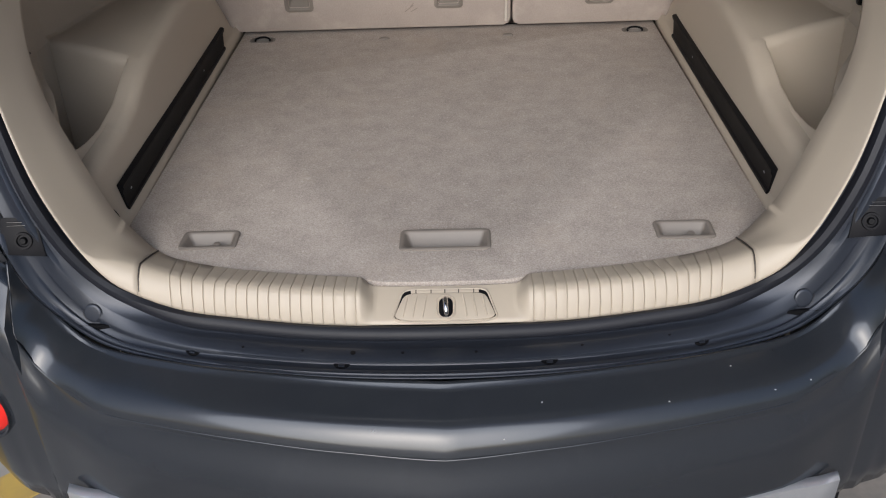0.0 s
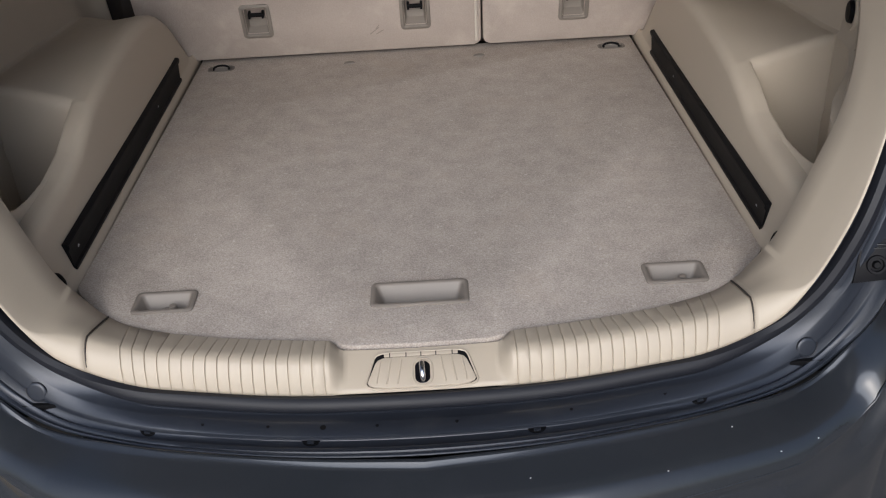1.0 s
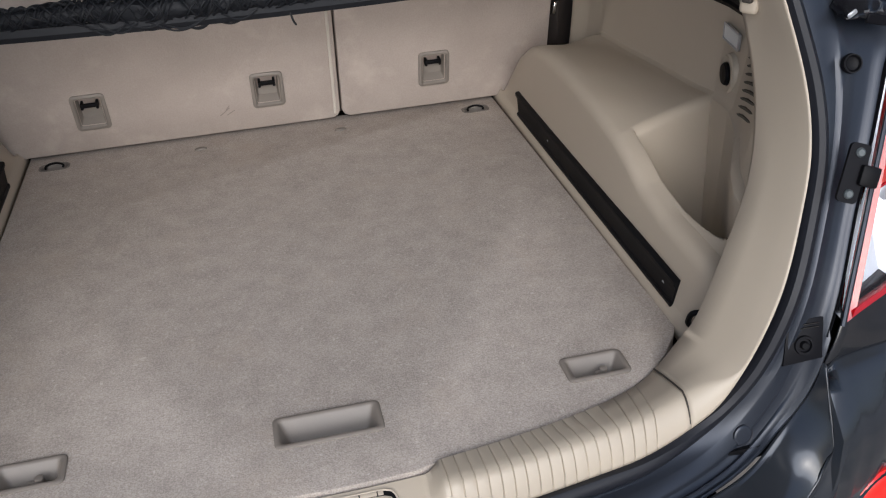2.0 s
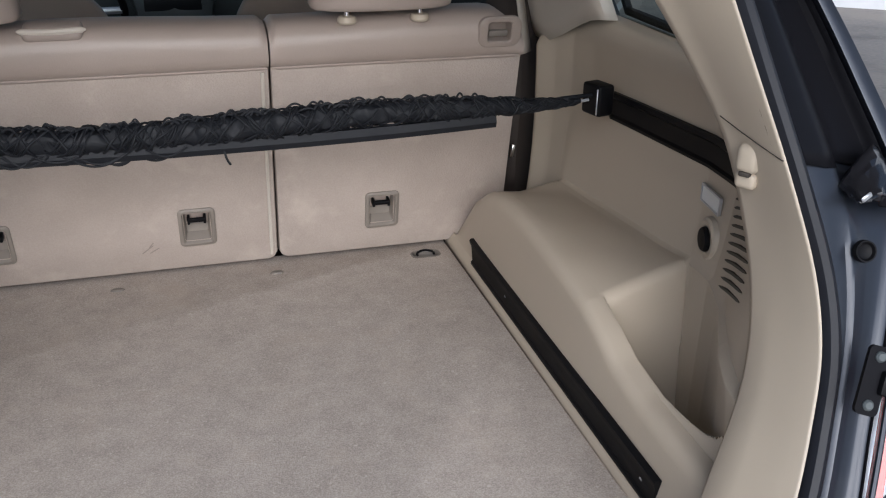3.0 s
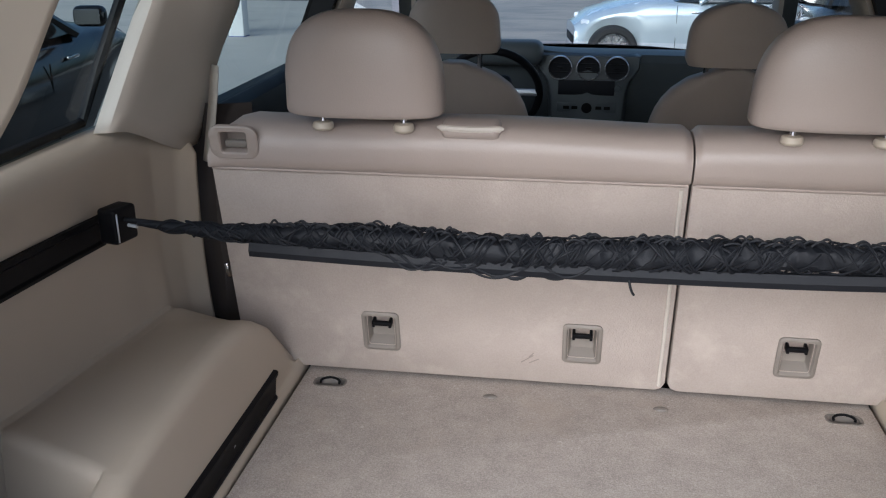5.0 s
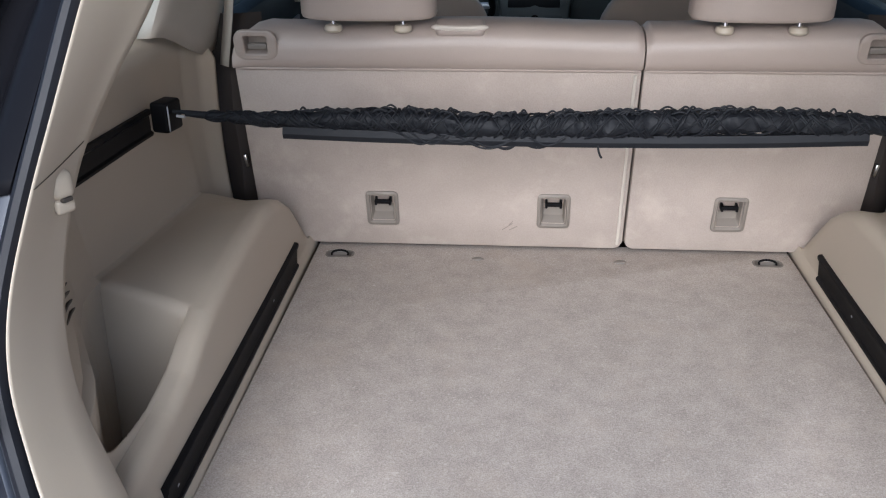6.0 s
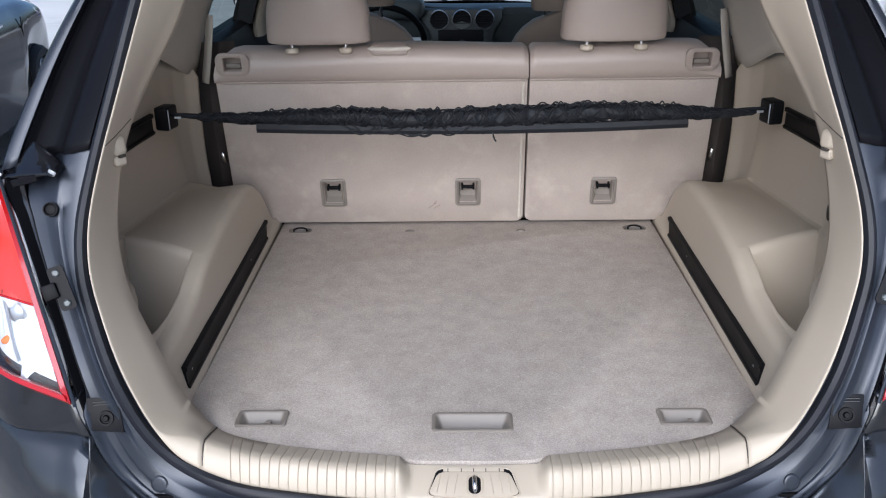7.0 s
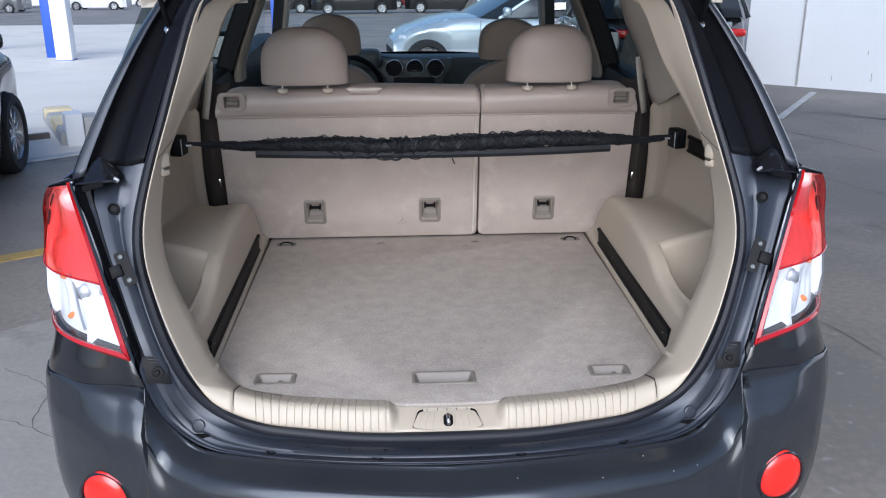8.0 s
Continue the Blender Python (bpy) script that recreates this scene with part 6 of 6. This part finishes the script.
    part("film_strap", block((0.046, 0.004, 0.013), Matrix.Translation((s * 0.750, 0.918, 1.255)) @ Matrix.Rotation(radians(14 * s), 4, "Y"), 0.0015, 1), BLACK_SATIN, car, "dark strap under the seam cover")
    part("seam_film", grid(rings), FILM, car, "glossy black seam cover", angle=20, thick=0.002)
# push-in clips at the foot of the sill's step, small holes in its upper band
def on_sill(x, u):
    """A pose on the flange along the sill: x across the car, u the share of the flange's width."""
    i = min(range(4, N - 4), key=lambda k: abs(op[k].x - x) + (9 if op[k].z > 0.9 else 0))
    j = min(range(len(FLANGE)), key=lambda k: abs(FLANGE[k][0] - u))
    n = (flange_rows[i + 2][j] - flange_rows[i - 2][j]).normalized()
    side = Vector((0, -1, 0))
    return Matrix.Translation(Vector((x, flange_rows[i][j].y, flange_rows[i][j].z))) @ Matrix(((n.x, -side.x, 0), (n.y, -side.y, 0), (n.z, -side.z, 1))).to_4x4()


for x in (-0.378, -0.151, 0.151, 0.378):
    m = on_sill(x, 0.655)
    half_moon = [(0.0125 * math.cos(a), -0.0090 * math.sin(a)) for a in np.linspace(0, math.pi, 13)]
    clip = part("shelf_clip", plate(half_moon, 0.004, m @ Matrix.Translation((0, 0.001, -0.0022)), 0.0006), BLACK_PLASTIC, car, "black half-round push-in clip")
    part("clip_tongue", block((0.009, 0.005, 0.004), m @ Matrix.Translation((0, -0.004, 0.0018)), 0.0012), CHANNEL, clip, "grey clip tongue")
for x in (-0.30, -0.21, -0.135, -0.062, 0.045, 0.20, 0.33):
    part("shelf_hole", disc(0.0042 if abs(x + 0.135) < 0.01 else 0.0024, 0.0014, 14, on_sill(x, 0.50) @ Matrix.Translation((0, 0.002, 0.0002))), BLACK_PLASTIC, car, "small dark hole")

# ---- other cars in the car park ----
def simple_car(name, label, paint, length=4.4, width=1.76, height=1.48, bonnet=0.96, kind="saloon", nose=0.86, tail=(0.24, 0.20)):
    """A parked car: shaped body shell with wheel arches, glass, lamps and four wheels; its front looks to +y, its middle stands on the origin."""
    c = thing(name, label, "car", "other parked cars")
    L, W, H = length / 2, width / 2, height
    belt = bonnet + 0.02
    ax = (-L + 0.80, L - nose)
    wr = 0.315

    def half_w(y):
        return W * (1 - 0.20 * smooth(L - 0.85, L, y) - 0.14 * smooth(-L + 0.6, -L, y))

    def top(y):
        if kind == "van" or kind == "suv":
            rear = belt
        else:
            rear = belt - 0.02
        f = bonnet - 0.20 * smooth(L - 1.1, L, y) ** 1.3
        return f if y > 0 else min(rear, belt) - (0.10 if kind == "saloon" else 0.0) * smooth(-L + 0.4, -L, y)
    ys = sorted(set(np.linspace(-L, L, 56).tolist() + [-L + 0.03, L - 0.03]))
    rings = []
    for y in ys:
        w = half_w(y)
        low = 0.22
        arch = 0.0
        for a in ax:
            d = abs(y - a)
            if d < wr + 0.05:
                arch = max(arch, 0.31 + math.sqrt((wr + 0.05) ** 2 - d * d))
        lo = max(low, arch)
        tip = (1 - smooth(0, 0.30, min(L - y, y + L))) ** 1.5
        e = 1.0 - 0.20 * tip
        t = top(y) - 0.13 * tip
        row = [(0.0, lo * 0 + 0.24), (w * 0.80, 0.24), (w * 0.955 * e, lo), (w * 0.985 * e, lo + (t - lo) * 0.30), (w * e, lo + (t - lo) * 0.52), (w * 0.985 * e, lo + (t - lo) * 0.74), (w * 0.955 * e, t - 0.05), (w * 0.90 * e, t - 0.012), (w * 0.55 * e, t + 0.018), (0.0, t + 0.028)]
        rings.append([(-x, y, z) for x, z in row[:0:-1]] + [(x, y, z) for x, z in row])
    part("body", grid(rings, around=True, caps=True), paint, c, angle=50)
    # glasshouse
    a0, a1 = (-L + 0.12, L - 1.25) if kind in ("van", "suv") else (-L + 0.62, L - 1.20)
    r0, r1 = (-L + 0.30, L - 2.0) if kind in ("van", "suv") else (-L + 1.25, L - 2.05)
    lv = []
    for u in np.linspace(0, 1, 7):
        z = belt - 0.01 + (H - 0.05 - belt) * u
        y0, y1 = a0 + (r0 - a0) * u, a1 + (r1 - a1) * u
        w = W * (0.93 - 0.20 * u ** 1.2)
        lv.append([(x, y, z) for x, y in ((w * 0.86, y0), (w, y0 + 0.14), (w, y1 - 0.30), (w * 0.84, y1 - 0.04), (0, y1 + 0.05), (-w * 0.84, y1 - 0.04), (-w, y1 - 0.30), (-w, y0 + 0.14), (-w * 0.86, y0), (0, y0 - 0.04))])
    part("glasshouse", grid(lv, around=True), CAR_GLASS, c, "dark reflecting windows", angle=25)
    rt = lv[-1]
    part("roof", grid([[(x * k, (r0 + r1) / 2 + (y - (r0 + r1) / 2) * k, z + dz) for x, y, z in rt] for k, dz in ((1.0, -0.03), (1.005, 0.0), (0.97, 0.025), (0.75, 0.045), (0.35, 0.052), (0.02, 0.054))], around=True, caps=True), paint, c)
    for s in (-1, 1):
        for u in ((a0 + 0.14, r0 + 0.14), (0.02 * L - 0.1, -0.12), (a1 - 0.30, r1 - 0.30)):
            lowp, hip = Vector((s * W * 0.935, u[0], belt - 0.02)), Vector((s * W * 0.735, u[1], H - 0.04))
            part("pillar", tube([lowp, lowp.lerp(hip, 0.5), hip], 0.030, 6), paint, c)
        part("head_lamp", block((0.22, 0.08, 0.085), Matrix.Translation((s * W * 0.60, L - 0.150, bonnet - 0.27)) @ Matrix.Rotation(radians(-22 * s), 4, "Z"), 0.035, 3), LAMP_WHITE, c, "clear head lamp")
        part("tail_light", block((tail[0], 0.08, tail[1]), Matrix.Translation((s * W * 0.72, -L + 0.06, bonnet - 0.14)) @ Matrix.Rotation(radians(15 * s), 4, "Z"), 0.03, 3), RED_LENS, c, "red tail light")
        mir = part("side_mirror", block((0.19, 0.10, 0.12), Matrix.Translation((s * (W + 0.08), a1 - 0.38, belt + 0.09)), 0.04, 3), paint, c)
        part("mirror_face", block((0.15, 0.004, 0.085), Matrix.Translation((s * (W + 0.08), a1 - 0.432, belt + 0.09)), 0.001, 1), CHROME, mir)
        for y in (-0.25, 0.62):
            part("door_handle", block((0.02, 0.16, 0.022), Matrix.Translation((s * W * 0.985, y, belt - 0.13)), 0.006, 2), CHROME, c)
        for y in (-0.62, 0.30, L - 1.22):
            part("door_seam", block((0.006, 0.006, 0.55), Matrix.Translation((s * (W * 0.988), y, 0.60))), BLACK_PLASTIC, c)
        for a in ax:
            m = Matrix.Translation((s * (W - 0.20), a, wr)) @ Matrix.Rotation(radians(90 * s), 4, "Y")
            wheel_ = part("wheel", turned([(0.0, 0.150), (0.045, 0.155), (0.06, 0.145), (0.06, 0.10), (0.185, 0.10), (0.195, 0.155), (0.205, 0.175), (0.215, 0.165), (0.215, 0.0)], 36, m), ALLOY, c)
            for k in range(10):
                r = m @ Matrix.Rotation(2 * math.pi * k / 10, 4, "Z")
                part("spoke", block((0.15, 0.026, 0.025), r @ Matrix.Translation((0.12, 0, 0.148)), 0.006, 1), ALLOY, wheel_)
            part("brake_shadow", disc(0.20, 0.02, 24, m @ Matrix.Translation((0, 0, 0.06))), BLACK_PLASTIC, wheel_)
            part("tyre", turned([(0.213, 0.02), (0.213, 0.165), (0.235, 0.190), (0.285, 0.188), (wr - 0.008, 0.165), (wr, 0.13), (wr, 0.03), (wr - 0.01, 0.0), (0.23, -0.01)], 40, m), TYRE, wheel_)
    part("grille", block((W * 0.9, 0.05, 0.12), Matrix.Translation((0, L - 0.015, bonnet - 0.50)), 0.02, 2), BLACK_PLASTIC, c)
    part("number_plate", block((0.30, 0.012, 0.15), Matrix.Translation((0, -L - 0.004, 0.62)), 0.003, 1), LABEL_WHITE, c, "white number plate")
    return c


CAR_GLASS = surface("dark car window", (0.02, 0.024, 0.026), 0.06, big=3, fine=30, bump=0.0, coat=0.6)
P_SILVER = surface("silver blue car paint", (0.56, 0.63, 0.68), 0.25, metal=0.35, coat=0.8, bump=0.0)
P_BLACK = surface("black car paint", (0.010, 0.010, 0.011), 0.16, metal=0.0, coat=0.45, bump=0.0)
P_WHITE = surface("white car paint", (0.72, 0.73, 0.74), 0.3, coat=0.6, bump=0.0)
P_DARK = surface("dark grey car paint", (0.045, 0.047, 0.050), 0.2, metal=0.3, coat=0.9, bump=0.0)
P_GREY = surface("grey car paint", (0.16, 0.17, 0.18), 0.25, metal=0.5, coat=0.8, bump=0.0)
P_RED = surface("dark red car paint", (0.16, 0.02, 0.02), 0.25, coat=0.8, bump=0.0)


def place(ob, x, y, heading, pitch=0.0):
    ob.matrix_basis = pose(x, y, ground_z(x, y), pitch, 0, heading)
    return ob


# the silver car across the aisle, seen through the windscreen, and the black one in the next bay
place(simple_car("saloon_car", "silver blue saloon car parked across the aisle", P_SILVER, 4.2, 1.72, 1.42, 0.90, nose=0.46), 1.86, 13.22, 97)
place(simple_car("black_saloon", "glossy black saloon car with bright alloy wheels", P_BLACK, 4.6, 1.8, 1.46, 0.98), -3.76, 4.61, 7.5)
place(simple_car("dark_hatchback", "dark hatchback parked with its tail beside the white wall", P_DARK, 3.5, 1.74, 1.52, 0.95, "suv", tail=(0.20, 0.085)), 2.84, 10.25, 0, -3.1)
hatch = bpy.data.objects["dark_hatchback"]
part("tail_garnish", block((1.10, 0.03, 0.055), Matrix.Translation((0, -1.735, 0.895)), 0.012, 2), SILVER, hatch, "silver bar above the tail lights")
part("rear_wiper", block((0.30, 0.015, 0.018), Matrix.Translation((0.30, -1.625, 1.02)) @ Matrix.Rotation(radians(-12), 4, "Y"), 0.005, 1), BLACK_PLASTIC, hatch, "black rear wiper")
van = place(simple_car("white_van", "white van parked at the far side of the yard", P_WHITE, 4.2, 1.75, 1.75, 1.05, "van"), -20.6, 64.5, 88)
for x, y, h in ((-29.5, 76.0, 92), (-22.5, 78.0, 88), (6.4, 40.0, 96)):
    copy_thing(van, pose(x, y, ground_z(x, y), 0, 0, h))
g = place(simple_car("dark_suv", "dark off-road car parked at the far side of the yard", P_BLACK, 4.5, 1.80, 1.75, 1.06, "suv"), -2.4, 49.5, 92)
for x, y, h in ((2.6, 50.0, 84), (-6.9, 52.0, 90)):
    copy_thing(g, pose(x, y, ground_z(x, y), 0, 0, h))
place(simple_car("grey_van", "grey van parked at the far side of the yard", P_GREY, 4.4, 1.78, 1.80, 1.06, "van"), -25.2, 58.5, 86)
place(simple_car("red_car", "dark red car parked at the far side of the yard", P_RED, 4.2, 1.72, 1.5, 0.98), 1.2, 62.0, 88)


def column(x, y, base):
    col = thing("column", "white concrete column with a blue painted foot", "column", "car park columns")
    z = ground_z(x, y)
    part("shaft", block((0.30, 0.30, 3.42 - base), Matrix.Translation((x, y, z + base + (3.42 - base) / 2)), 0.015, 2), WHITEWALL, col)
    part("painted_foot", block((0.31, 0.31, base), Matrix.Translation((x, y, z + base / 2)), 0.015, 2), BLUE, col, "blue painted foot")


column(-6.45, 17.0, 0.02)
column(-6.95, 17.9, 1.6)
column(-2.55, 18.6, 1.6)
column(5.6, 20.5, 1.6)
column(-7.5, 8.0, 1.2)
column(-9.5, 20.5, 3.3)

# painted kerb end in the sun: a low concrete kerb with yellow bands, a white and a grey block on it
stop = thing("wheel_stop", "concrete wheel stop with worn yellow and white paint", "wheel stop")
sm = pose(-2.97, 7.12, 0, 0, 0, 26)
rings = [[sm @ Vector((x, y, z)) for x, z in ((-0.13, 0.0), (-0.12, 0.10), (-0.10, 0.12), (0.10, 0.12), (0.12, 0.10), (0.13, 0.0))] for y in (0.02, 0.03, 0.5, 1.0, 1.45, 1.46)]
part("stop_block", grid(rings, around=True, caps=True), CONCRETE, stop)
for y, w in ((0.60, 0.40), (1.22, 0.22)):
    part("paint_band", block((0.25, w, 0.14), sm @ Matrix.Translation((0, y, 0.072)), 0.02, 2), YELLOW_SUN, stop, "faded yellow band in a sunlit tint")
part("white_block", block((0.15, 0.20, 0.29), sm @ Matrix.Translation((-0.01, 0.02, 0.145)), 0.012, 2), WHITEWALL, stop, "white painted block")
part("grey_block", block((0.13, 0.24, 0.25), sm @ Matrix.Translation((0.135, 0.06, 0.125)), 0.012, 2), CONCRETE, stop, "bare grey block")
bar = [(-0.62, 0.0), (-0.54, 0.03), (-0.18, 0.03), (-0.18, -0.03), (-0.54, -0.03)]
part("steel_bar", plate(bar, 0.05, sm @ Matrix.Translation((0, 0.42, 0.004)), 0.004), EYE_CUP, stop, "dark pointed bar on the ground")
